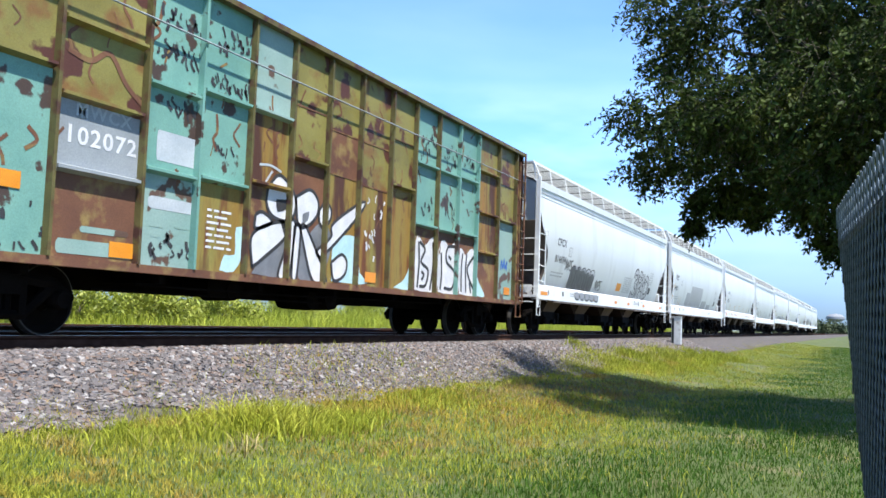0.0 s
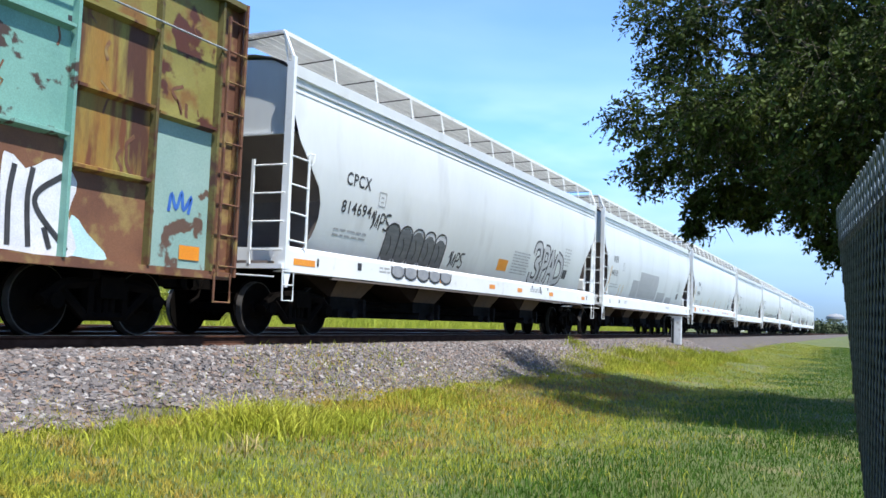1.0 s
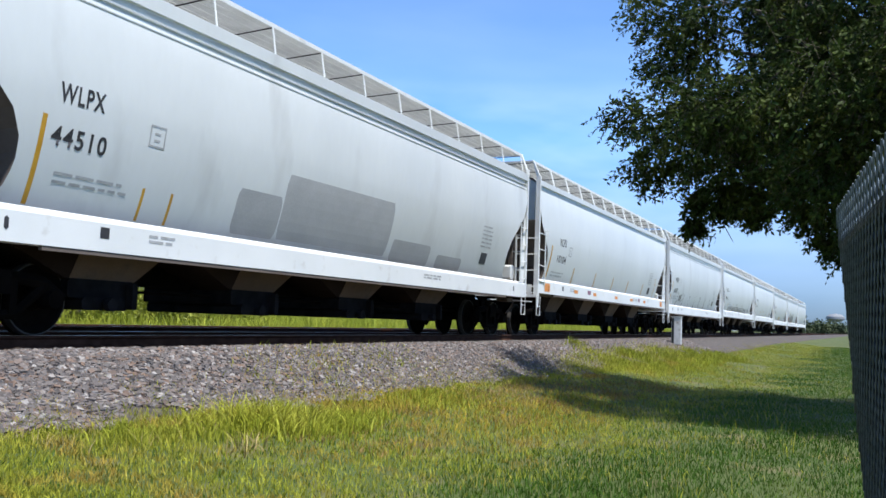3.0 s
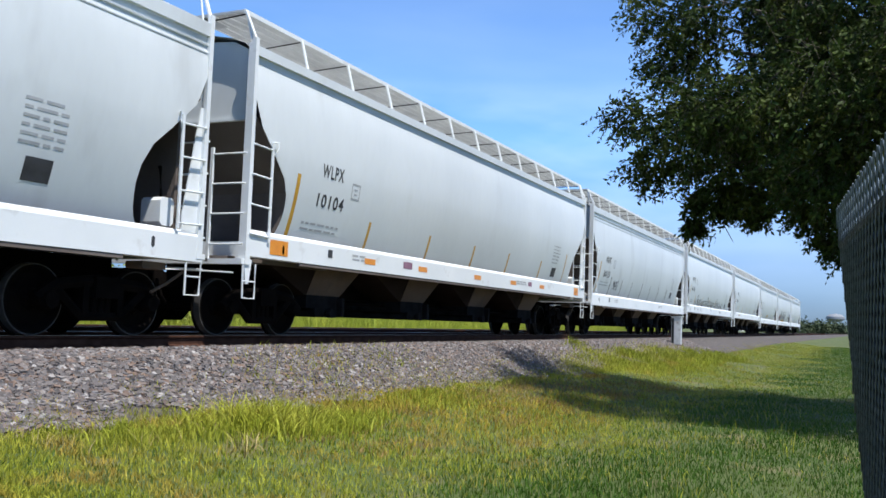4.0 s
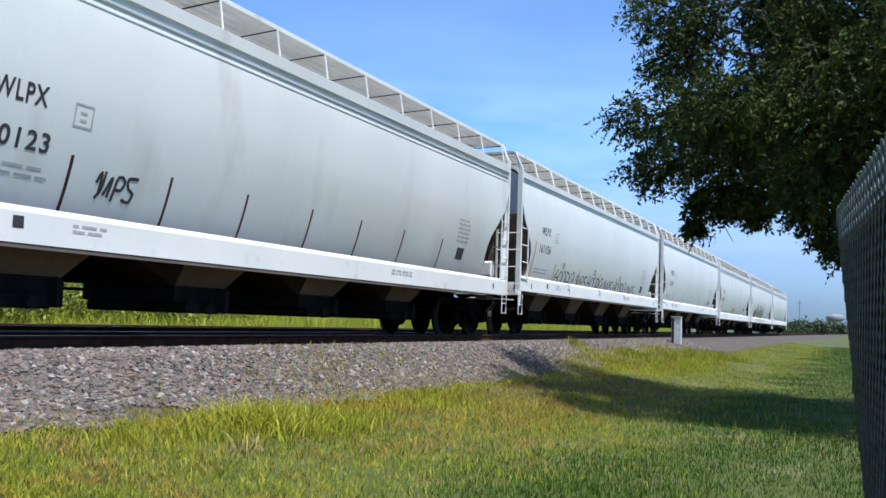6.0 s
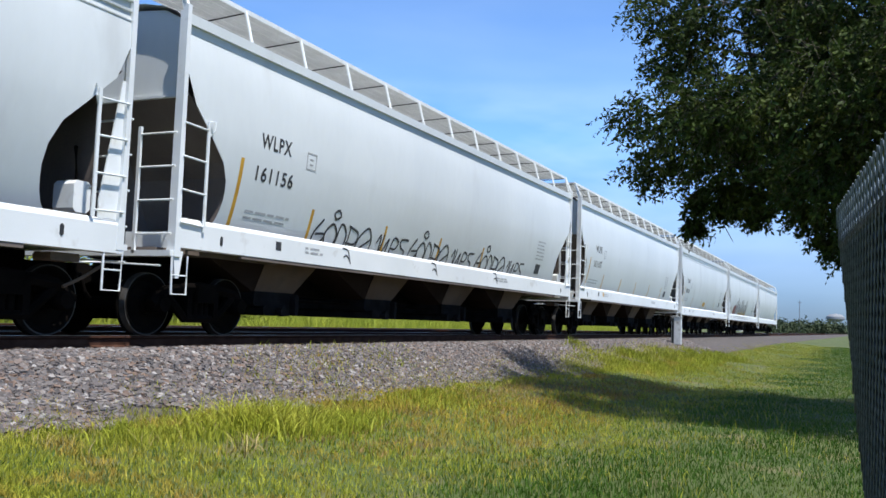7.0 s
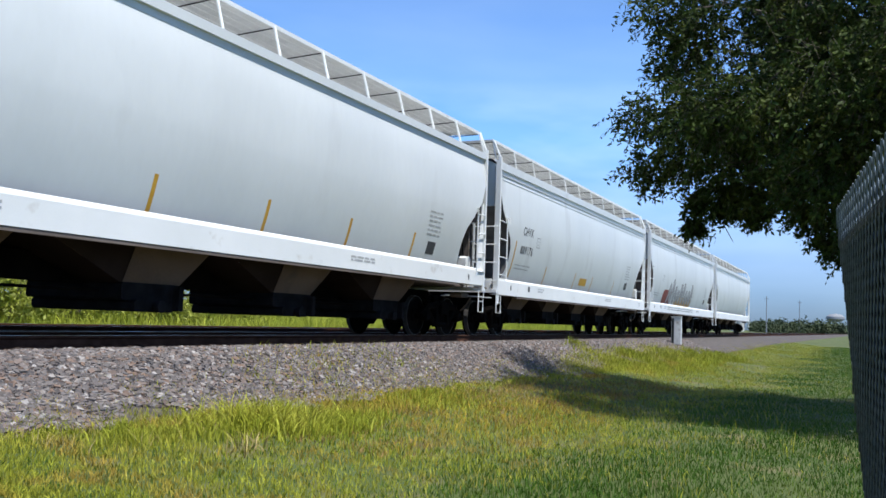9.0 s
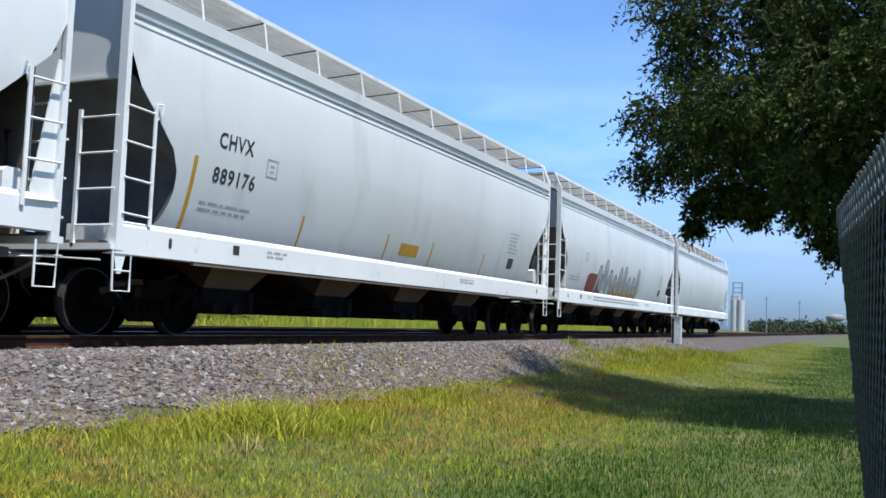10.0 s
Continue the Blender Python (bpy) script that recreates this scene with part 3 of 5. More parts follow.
def lettering(name, body, x0, x1, z0, z1, mat, car, put, bold=0.02):
    """Words in the built-in font, set into the given box on a side."""
    cu = bpy.data.curves.new("words", "FONT")
    cu.body, cu.offset, cu.resolution_u, cu.space_character = body, bold, 3, 1.15
    ob = new("words", cu)
    me = bpy.data.meshes.new_from_object(ob.evaluated_get(bpy.context.evaluated_depsgraph_get()))
    bpy.data.objects.remove(ob)
    co = [v.co.copy() for v in me.vertices]
    a, b = min(c.x for c in co), max(c.x for c in co)
    c0, c1 = min(c.y for c in co), max(c.y for c in co)
    for v, c in zip(me.vertices, co):
        v.co = put(x0 + (x1 - x0) * (c.x - a) / (b - a), z0 + (z1 - z0) * (c.y - c0) / (c1 - c0))
    me.name = name
    me.materials.append(mat)
    return part(name, me, mat, car)


def small_print(car, x0, x1, z0, z1, lines, seed, put, mat):
    """Stencilled lines too small to read, as bars."""
    r = random.Random(seed)
    s = Shape()
    for i in range(lines):
        z = z1 - (z1 - z0) * (i + 0.5) / lines
        x = x0
        while x < x1 - 0.08:
            w = r.uniform(0.08, 0.3)
            patch(s, x, min(x + w, x1), z - 0.018, z + 0.018, put, rows=1)
            x += w + 0.05
    return part("small_print", s, mat, car, fix=False)


# ---- ribbed box car ----
M["ochre"] = material("weathered_ochre_paint", [(0.19, 0.165, 0.04), (0.28, 0.25, 0.07), (0.21, 0.11, 0.032)], 0.9, (0.45, 0.7), bump=0.15, grime=(0.09, 0.03, 0.02), grime_scale=1.7, grime_range=(0.56, 0.60))
M["rusty_ochre"] = material("rusted_ochre_paint", [(0.29, 0.145, 0.026), (0.26, 0.22, 0.055), (0.15, 0.05, 0.018)], 1.4, (0.5, 0.8), bump=0.2, stretch=(1.4, 1, 0.22), grime=(0.08, 0.03, 0.018), grime_scale=1.6, grime_range=(0.54, 0.62))
M["teal"] = material("weathered_teal_paint", [(0.15, 0.33, 0.28), (0.21, 0.42, 0.35)], 1.2, (0.4, 0.65), bump=0.12, grime=(0.07, 0.045, 0.035), grime_scale=2.4, grime_range=(0.60, 0.63))
M["pale_teal"] = material("chalky_teal_paint", [(0.24, 0.38, 0.34), (0.31, 0.44, 0.40)], 1.2, (0.5, 0.7), bump=0.12, grime=(0.12, 0.07, 0.05), grime_scale=2.2, grime_range=(0.60, 0.63))
M["rust"] = material("flaking_rust_panel", [(0.12, 0.048, 0.029), (0.20, 0.088, 0.045), (0.28, 0.19, 0.065)], 1.2, (0.6, 0.85), bump=0.25)
M["patch_grey"] = material("grey_repaint_panel", [(0.27, 0.30, 0.32), (0.33, 0.36, 0.38)], 2.0, (0.5, 0.7), bump=0.05)
M["pale_spray"] = material("thin_white_spray", [(0.45, 0.48, 0.52), (0.62, 0.64, 0.68), (0.12, 0.12, 0.14)], 2.2, (0.4, 0.6), bump=0.02)
M["rib_olive"] = material("weathered_olive_rib", [(0.10, 0.085, 0.026), (0.15, 0.13, 0.04), (0.10, 0.045, 0.02)], 2.0, (0.5, 0.75), bump=0.15, grime=(0.07, 0.028, 0.02), grime_scale=3.0, grime_range=(0.55, 0.65))
RIBS = [0.1, 1.0, 2.18, 3.64, 4.74, 5.93, 7.06, 8.19, 9.33, 10.57, 11.64, 12.8, 13.96, 15.11, 16.52, 17.8]
BOX_LENGTH, FLOOR_Z, TOP_Z = 18.3, 0.97, 5.1
# for each bay between ribs: (foot of the panel, paint)
BAYS = {
    0: [(0.97, "teal"), (3.0, "ochre")], 1: [(0.97, "teal"), (3.25, "ochre")],
    2: [(0.97, "rust"), (2.05, "patch_grey"), (2.95, "ochre"), (3.88, "ochre")],
    3: [(0.97, "pale_teal"), (2.27, "teal"), (3.45, "teal")],
    4: [(0.97, "rusty_ochre"), (2.32, "teal"), (3.6, "teal")],
    5: [(0.97, "rust"), (2.45, "rusty_ochre"), (3.62, "pale_teal")],
    6: [(0.97, "rust"), (3.05, "ochre"), (3.95, "ochre")],
    7: [(0.97, "rusty_ochre"), (2.95, "rust"), (3.75, "ochre")],
    8: [(0.97, "rusty_ochre"), (2.9, "ochre"), (3.75, "ochre")],
    9: [(0.97, "rusty_ochre"), (3.1, "ochre"), (4.05, "ochre")],
    10: [(0.97, "rust"), (2.42, "teal"), (3.75, "teal")],
    11: [(0.97, "rust"), (2.42, "teal"), (3.75, "teal")],
    12: [(0.97, "rust"), (2.45, "teal"), (3.78, "teal")],
    13: [(0.97, "rust"), (2.1, "rusty_ochre"), (3.1, "rusty_ochre"), (4.15, "ochre")],
    14: [(0.97, "pale_teal"), (3.06, "ochre")]}
LEDGED = {(0, 1), (1, 1), (2, 1), (2, 2), (2, 3), (3, 1), (3, 2), (4, 1), (4, 2), (5, 1), (5, 2), (6, 1), (9, 1), (10, 1), (10, 2), (11, 1), (11, 2), (12, 1), (12, 2), (13, 1), (13, 2), (13, 3), (14, 1)}


M["primer"] = material("pale_lilac_primer", [(0.44, 0.49, 0.53), (0.55, 0.59, 0.62)], 2.0, (0.5, 0.7), bump=0.05)
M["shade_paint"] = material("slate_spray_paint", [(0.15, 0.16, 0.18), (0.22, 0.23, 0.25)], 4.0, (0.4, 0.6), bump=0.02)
M["patch_white"] = material("faded_white_lettering", [(0.40, 0.43, 0.45), (0.46, 0.49, 0.51)], 4.0, (0.5, 0.7), bump=0.02)


def filled(name, pts, mat, car, put, label=""):
    """A block of paint with a rounded free outline."""
    path = smooth_path(pts + pts[:1], 0.12)[:-1]
    s = Shape().add([put(q.x, q.y) for q in path], [tuple(range(len(path)))])
    data = s.mesh(name, mat, fix=False)
    bm = bmesh.new()
    bm.from_mesh(data)
    bmesh.ops.triangulate(bm, faces=bm.faces[:])
    bm.to_mesh(data)
    bm.free()
    return part(name, data, mat, car, label)


def on_wall(off):
    return lambda x, z: (x + 0.013 * (x + 5.5), -1.44 - off, z)


def box_car():
    car = new("box_car")
    n = BOX_LENGTH
    part("shell", Shape().box(0, n, -1.40, 1.40, FLOOR_Z, TOP_Z - 0.02), M["rust"], car)
    for k, stack in BAYS.items():
        x0, x1 = RIBS[k], RIBS[k + 1]
        for i, (z, paint) in enumerate(stack):
            top = stack[i + 1][0] if i + 1 < len(stack) else TOP_Z - 0.08
            part("panel", Shape().box(x0, x1, -1.44, -1.401, z, top, c=0.004), M[paint], car)
            if (k, i) in LEDGED:
                s = Shape().add([(x, -y, zz) for x in (x0 + 0.05, x1 - 0.05) for y, zz in ((1.43, z + 0.05), (1.545, z + 0.02), (1.545, z - 0.02), (1.43, z - 0.06))],
                                [(0, 1, 5, 4), (1, 2, 6, 5), (2, 3, 7, 6), (0, 3, 2, 1), (4, 5, 6, 7)])
                part("ledge", s, M[paint], car)
            elif i:
                part("seam", Shape().box(x0 + 0.05, x1 - 0.05, -1.449, -1.441, z - 0.012, z + 0.012), M["rust"], car)
    part("far_panel", Shape().box(0, n, 1.401, 1.44, FLOOR_Z, TOP_Z - 0.08), M["teal"], car)
    for k, x in enumerate(RIBS):
        for q in (-1, 1):
            s = Shape().add([(x + u, q * y, z) for z in (FLOOR_Z, TOP_Z - 0.1) for u, y in ((-0.035, 1.43), (-0.025, 1.54), (0.025, 1.54), (0.035, 1.43))],
                            [(0, 1, 5, 4), (1, 2, 6, 5), (2, 3, 7, 6), (4, 5, 6, 7), (0, 3, 2, 1)])
            part("rib", s, M["teal" if k in (4, 12, 13) else "rib_olive"], car)
    part("top_rail", Shape().box(-0.02, n + 0.02, -1.58, 1.58, TOP_Z - 0.09, TOP_Z, c=0.02), M["rib_olive"], car)
    part("roof", Shape().grid([[(x, y, TOP_Z + 0.01 + 0.1 * (1 - (y / 1.5) ** 2)) for y in (-1.5, -0.8, 0, 0.8, 1.5)] for x in (0, n)]), M["patch_grey"], car)
    part("side_sill", Shape().box(0.0, n, -1.52, -1.38, 0.86, 0.969).box(0.0, n, 1.38, 1.52, 0.86, 0.969), M["rust"], car)
    # a thin pipe along the side
    part("pipe", Shape().tube([(0.2, -1.56, 4.28), (n - 0.4, -1.56, 4.28)], 0.014), M["patch_grey"], car)
    # end ladders and grab irons at the trailing end
    s = Shape()
    for i in range(9):
        z = 1.05 + 0.46 * i
        s.tube([(n - 0.42, -1.6, z), (n - 0.02, -1.6, z)], 0.015)
        s.tube([(n + 0.08, -1.5, z), (n + 0.08, -1.0, z)], 0.015)
    s.box(n - 0.05, n, -1.6, -1.56, 0.9, TOP_Z).box(n - 0.44, n - 0.40, -1.6, -1.56, 0.9, TOP_Z - 0.3)
    part("ladder", s, M["rust"], car)
    part("end_wall", Shape().box(n - 0.01, n + 0.03, -1.5, 1.5, FLOOR_Z - 0.1, TOP_Z), M["rust"], car)
    part("sill_step", Shape().tube([(n - 0.45, -1.56, 0.95), (n - 0.45, -1.56, 0.52), (n - 0.08, -1.56, 0.52), (n - 0.08, -1.56, 0.95)], 0.02), M["rust"], car)
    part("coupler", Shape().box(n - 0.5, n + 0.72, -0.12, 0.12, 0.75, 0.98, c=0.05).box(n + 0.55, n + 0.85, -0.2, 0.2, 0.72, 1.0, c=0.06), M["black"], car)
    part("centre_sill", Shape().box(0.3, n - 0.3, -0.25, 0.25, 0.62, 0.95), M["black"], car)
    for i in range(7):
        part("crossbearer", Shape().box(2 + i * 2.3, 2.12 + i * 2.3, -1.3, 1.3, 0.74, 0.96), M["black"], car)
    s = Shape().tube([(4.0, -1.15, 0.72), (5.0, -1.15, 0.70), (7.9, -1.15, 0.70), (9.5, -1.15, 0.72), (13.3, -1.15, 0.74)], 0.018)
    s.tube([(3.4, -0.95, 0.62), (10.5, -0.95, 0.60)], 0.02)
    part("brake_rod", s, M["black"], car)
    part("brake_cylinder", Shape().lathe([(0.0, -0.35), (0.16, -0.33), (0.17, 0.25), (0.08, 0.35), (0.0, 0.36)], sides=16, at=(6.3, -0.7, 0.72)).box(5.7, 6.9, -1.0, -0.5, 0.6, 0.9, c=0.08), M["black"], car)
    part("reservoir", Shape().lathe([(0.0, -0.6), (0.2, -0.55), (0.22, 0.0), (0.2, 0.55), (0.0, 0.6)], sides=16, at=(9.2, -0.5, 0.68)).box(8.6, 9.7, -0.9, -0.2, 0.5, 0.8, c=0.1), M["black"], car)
    # lettering and spray paint
    w = on_wall
    lettering("car_letters", "MWCX", 2.43, 3.35, 2.72, 2.9, M["patch_white"], car, w(0.004))
    lettering("car_number", "102072", 2.33, 3.45, 2.37, 2.6, M["white_paint"], car, w(0.004))
    part("primer_patch", patch(Shape(), 3.82, 4.68, 2.42, 2.84, w(0.003), 0.02, rows=6), M["primer"], car, "pale lilac primer patch", fix=False)
    part("primer_patch", patch(Shape(), 3.72, 4.65, 1.75, 1.92, w(0.003), 0.06, rows=6), M["primer"], car, "pale lilac primer patch", fix=False)
    for box in ((3.76, 4.05, 1.5, 1.58), (3.8, 4.0, 1.36, 1.43), (4.25, 4.55, 1.52, 1.6), (2.6, 3.4, 1.3, 1.38), (2.25, 3.5, 1.02, 1.2)):
        part("primer_patch", patch(Shape(), *box, w(0.004), 0.03, rows=4), M["pale_teal"], car, fix=False)
    small_print(car, 4.92, 5.5, 1.28, 1.92, 7, 91, w(0.004), M["white_paint"])
    # the large tag: pale blue ground, grey shading, white letters with black edges
    for pts in ([(5.26, 1.0), (5.36, 1.24), (5.6, 1.26), (5.6, 1.68), (5.86, 1.65), (5.85, 1.37), (5.6, 1.0)],
                [(8.36, 1.0), (8.43, 1.73), (9.2, 1.86), (9.36, 1.22), (9.66, 1.09), (9.5, 1.0)], [(10.74, 1.0), (11.2, 1.2), (11.5, 1.55), (11.56, 1.0)],
                [(14.95, 1.0), (15.0, 1.5), (15.25, 1.3), (15.6, 1.0)]):
        filled("spray_cloud", pts, M["sky_paint"], car, w(0.003), "pale blue sprayed background")
    for pts in ([(6.03, 1.0), (6.26, 1.23), (6.9, 1.67), (6.97, 1.37), (6.77, 1.0)], [(7.25, 1.53), (7.43, 1.73), (7.74, 1.0), (7.33, 1.0)],
                [(7.55, 1.74), (7.89, 2.0), (8.2, 1.95), (8.31, 1.58), (8.0, 1.1)]):
        filled("spray_shade", pts, M["shade_paint"], car, w(0.005))
    letters = ([(6.36, 2.43), (6.63, 2.66), (6.98, 2.52), (7.14, 2.3), (7.1, 2.05), (6.9, 1.92), (6.5, 1.97), (6.33, 2.17)],
               [(6.03, 1.1), (6.02, 1.63), (6.77, 1.9), (6.9, 1.67), (6.26, 1.23)], [(6.77, 1.9), (7.14, 1.96), (7.13, 1.57), (7.03, 1.0), (6.73, 1.0), (6.91, 1.54)],
               [(7.14, 2.37), (7.56, 2.55), (7.82, 2.39), (7.8, 2.13), (7.53, 1.92), (7.25, 1.9)], [(7.3, 1.87), (7.49, 1.89), (8.2, 1.0), (7.74, 1.0)],
               [(7.14, 1.88), (7.32, 1.85), (7.26, 1.0), (7.12, 1.0)], [(7.87, 2.24), (8.07, 2.4), (8.26, 2.28), (8.23, 2.09), (8.02, 1.93), (7.88, 2.05)],
               [(7.81, 1.5), (8.29, 1.8), (8.36, 2.06), (9.35, 2.58), (9.36, 2.42), (8.65, 1.85), (8.0, 1.42)], [(6.06, 1.94), (6.23, 2.0), (6.5, 1.87), (6.08, 1.72)],
               [(8.33, 1.34), (8.68, 1.51), (8.87, 1.38), (8.8, 1.14), (8.45, 1.02)])
    for pts in letters:
        filled("tag_fill", pts, M["white_paint"], car, w(0.007), "white spray-painted letter with a black edge")
        strokes("tag_outline", [pts + pts[:1]], 0.06, M["ink"], car, w(0.010))
    filled("tag_eye", [(6.58, 2.25), (6.93, 2.28), (6.93, 2.16), (6.64, 2.05)], M["ink"], car, w(0.012))
    filled("tag_eye", [(7.36, 2.1), (7.55, 2.17), (7.52, 2.01), (7.37, 1.95)], M["shade_paint"], car, w(0.012))
    # the small tag: white blocks crossed by thin black letter lines
    for pts in ([(11.68, 1.0), (11.66, 2.05), (11.85, 2.15), (12.1, 1.98), (12.45, 2.2), (12.76, 2.1), (12.76, 1.0)],
                [(12.84, 1.0), (12.84, 2.0), (13.1, 2.2), (13.4, 2.05), (13.7, 2.24), (13.92, 2.1), (13.92, 1.0)],
                [(14.0, 1.0), (14.0, 2.1), (14.3, 1.95), (14.7, 2.14), (15.05, 1.9), (14.95, 1.5), (15.05, 1.0)]):
        filled("tag_fill", pts, M["white_paint"], car, w(0.004), "white sprayed block of letters")
    bits = [[(11.8, 1.05), (11.85, 1.6), (11.8, 2.05)], [(11.85, 2.05), (12.12, 1.9), (11.95, 1.62), (12.3, 1.45), (12.2, 1.12), (11.9, 1.08)], [(11.98, 1.4), (12.1, 1.35), (12.0, 1.22)],
            [(12.42, 1.02), (12.55, 1.6), (12.5, 2.1)], [(12.5, 2.1), (12.66, 1.5), (12.7, 1.1)], [(12.95, 1.9), (13.0, 1.4), (12.95, 1.05)],
            [(13.75, 2.1), (13.3, 2.05), (13.25, 1.72), (13.7, 1.5), (13.6, 1.12), (13.15, 1.1)], [(13.35, 1.85), (13.5, 1.78)],
            [(14.12, 1.05), (14.1, 1.6), (14.15, 1.98)], [(14.4, 1.98), (14.35, 1.6), (14.4, 1.05)], [(14.9, 2.0), (14.45, 1.6), (14.95, 1.05)], [(14.6, 1.3), (14.7, 1.05)]]
    for ln in bits:
        strokes("tag_outline", [ln], 0.075, M["ink"], car, w(0.008))
    strokes("blue_scrawl", [[(16.65, 1.75), (16.7, 2.0), (16.8, 1.8), (16.9, 2.05), (16.95, 1.8), (17.1, 2.0), (17.05, 1.75)]], 0.06, M["blue_paint"], car, w(0.006))
    # rows of flaking old lettering
    fl = random.Random(31)
    for x0, x1, z0, z1, many, mat in ((3.75, 4.65, 3.95, 4.12, 16, "ink"), (4.85, 5.85, 3.78, 3.98, 18, "ink"), (3.75, 4.65, 4.38, 4.62, 14, "ink"), (4.95, 5.85, 4.35, 4.7, 16, "ink"), (3.95, 4.6, 3.2, 3.36, 9, "ink"),
                                      (4.95, 5.4, 2.83, 2.93, 5, "ink"), (11.75, 12.7, 3.9, 4.5, 16, "ink"), (12.95, 13.85, 3.8, 4.5, 16, "ink"), (14.1, 15.0, 3.9, 4.4, 12, "ink"), (11.8, 12.6, 2.6, 3.1, 8, "ink"), (13.0, 13.8, 2.7, 3.3, 8, "ink"),
                                      (9.5, 10.4, 2.4, 2.85, 5, "white_paint"), (9.45, 9.9, 1.5, 2.1, 9, "white_paint"), (1.1, 2.1, 1.05, 1.6, 10, "ink"), (3.8, 4.6, 1.0, 1.5, 10, "ink")):
        flakes = Shape()
        for k in range(many):
            x = x0 + (x1 - x0) * (k + fl.random()) / many
            z = fl.uniform(z0, z1)
            ribbon(flakes, [(x, z), (x + fl.uniform(-0.05, 0.07), z - fl.uniform(0.03, 0.1)), (x + fl.uniform(-0.06, 0.1), z - fl.uniform(0.06, 0.18))], fl.uniform(0.025, 0.07), w(0.006))
        part("flaking_lettering", flakes, M[mat], car, fix=False)
    strokes("scrawl", [[(2.25, 3.5), (2.6, 3.45), (2.9, 3.62), (3.2, 3.3), (3.5, 3.1)]], 0.07, M["rust"], car, w(0.006))
    strokes("scrawl", [[(6.1, 2.75), (6.4, 2.78), (6.7, 2.72)], [(6.25, 2.45), (6.45, 2.7)]], 0.04, M["primer"], car, w(0.006))
    for x, z in ((1.28, 1.7), (3.08, 1.03), (9.55, 1.05), (16.9, 1.1)):
        part("reflector", patch(Shape(), x, x + 0.42, z, z + 0.2, w(0.013), rows=1), M["orange"], car, "orange reflective tape", fix=False)
    rnd = random.Random(77)
    for k in BAYS:
        for j in range(5):
            px, pz = rnd.uniform(RIBS[k] + 0.12, RIBS[k + 1] - 0.25), rnd.uniform(2.2, 4.8)
            pts = [(px + rnd.uniform(-0.12, 0.12), pz - 0.13 * i + rnd.uniform(-0.04, 0.04)) for i in range(rnd.randint(2, 5))]
            strokes("rust_streak", [pts], rnd.uniform(0.02, 0.06), M["rust"], car, lambda a, b: (a, -1.4445, b))
    for x in (1.95, n - 2.0):
        truck_parts(car, x, WHEELSET)
    return tagged(car, "rusty teal and ochre ribbed steel box car covered in graffiti", "freight car", "cars of the train")


# ---- loose stone, grass, weeds ----
def ground_many(x, y):
    """Heights of many places on the ground at once."""
    edge = 7.25 - 0.9 * np.clip((x - 10) / 22, 0, 1) + 1.0 * np.clip((x - 42) / 40, 0, 1)
    z = np.interp(y, [8.35, 8.6, TRACK + 6.4, TRACK + 6.8, TRACK + 8.6, 60], [-0.26, -0.2, -0.2, -0.28, -0.85, -0.9])
    u = np.clip((y - edge) / (8.35 - edge), 0, 1)
    z = np.where(y < 8.35, -0.86 + u * 0.60, z)
    v = np.clip((y - (edge - 3.0)) / 3.0, 0, 1)
    return np.where(y < edge, GROUND + v * (-0.86 - GROUND), z)


def wobble(x, y, s, seed=0.0):
    """A soft random field between about -1 and 1."""
    return (np.sin(x * s + 1.3 * np.sin(y * s * 0.7 + seed)) + np.sin(y * s * 1.3 + 1.7 * np.sin(x * s * 0.6 + seed * 2.1)) + np.sin((x + y) * s * 2.3 + seed)) / 3


def scatter_mesh(name, verts, faces, mat):
    me = bpy.data.meshes.new(name)
    n, k = verts.shape[0], verts.shape[1]
    f = np.array(faces)
    w = f.shape[1]
    all_f = (f[None, :, :] + (np.arange(n) * k)[:, None, None]).reshape(-1)
    me.vertices.add(n * k)
    me.vertices.foreach_set("co", verts.reshape(-1).astype(np.float32))
    me.loops.add(len(all_f))
    me.loops.foreach_set("vertex_index", all_f.astype(np.int32))
    me.polygons.add(n * len(faces))
    me.polygons.foreach_set("loop_start", np.arange(0, len(all_f), w, dtype=np.int32))
    me.update(calc_edges=True)
    me.materials.append(mat)
    return new(name, me)


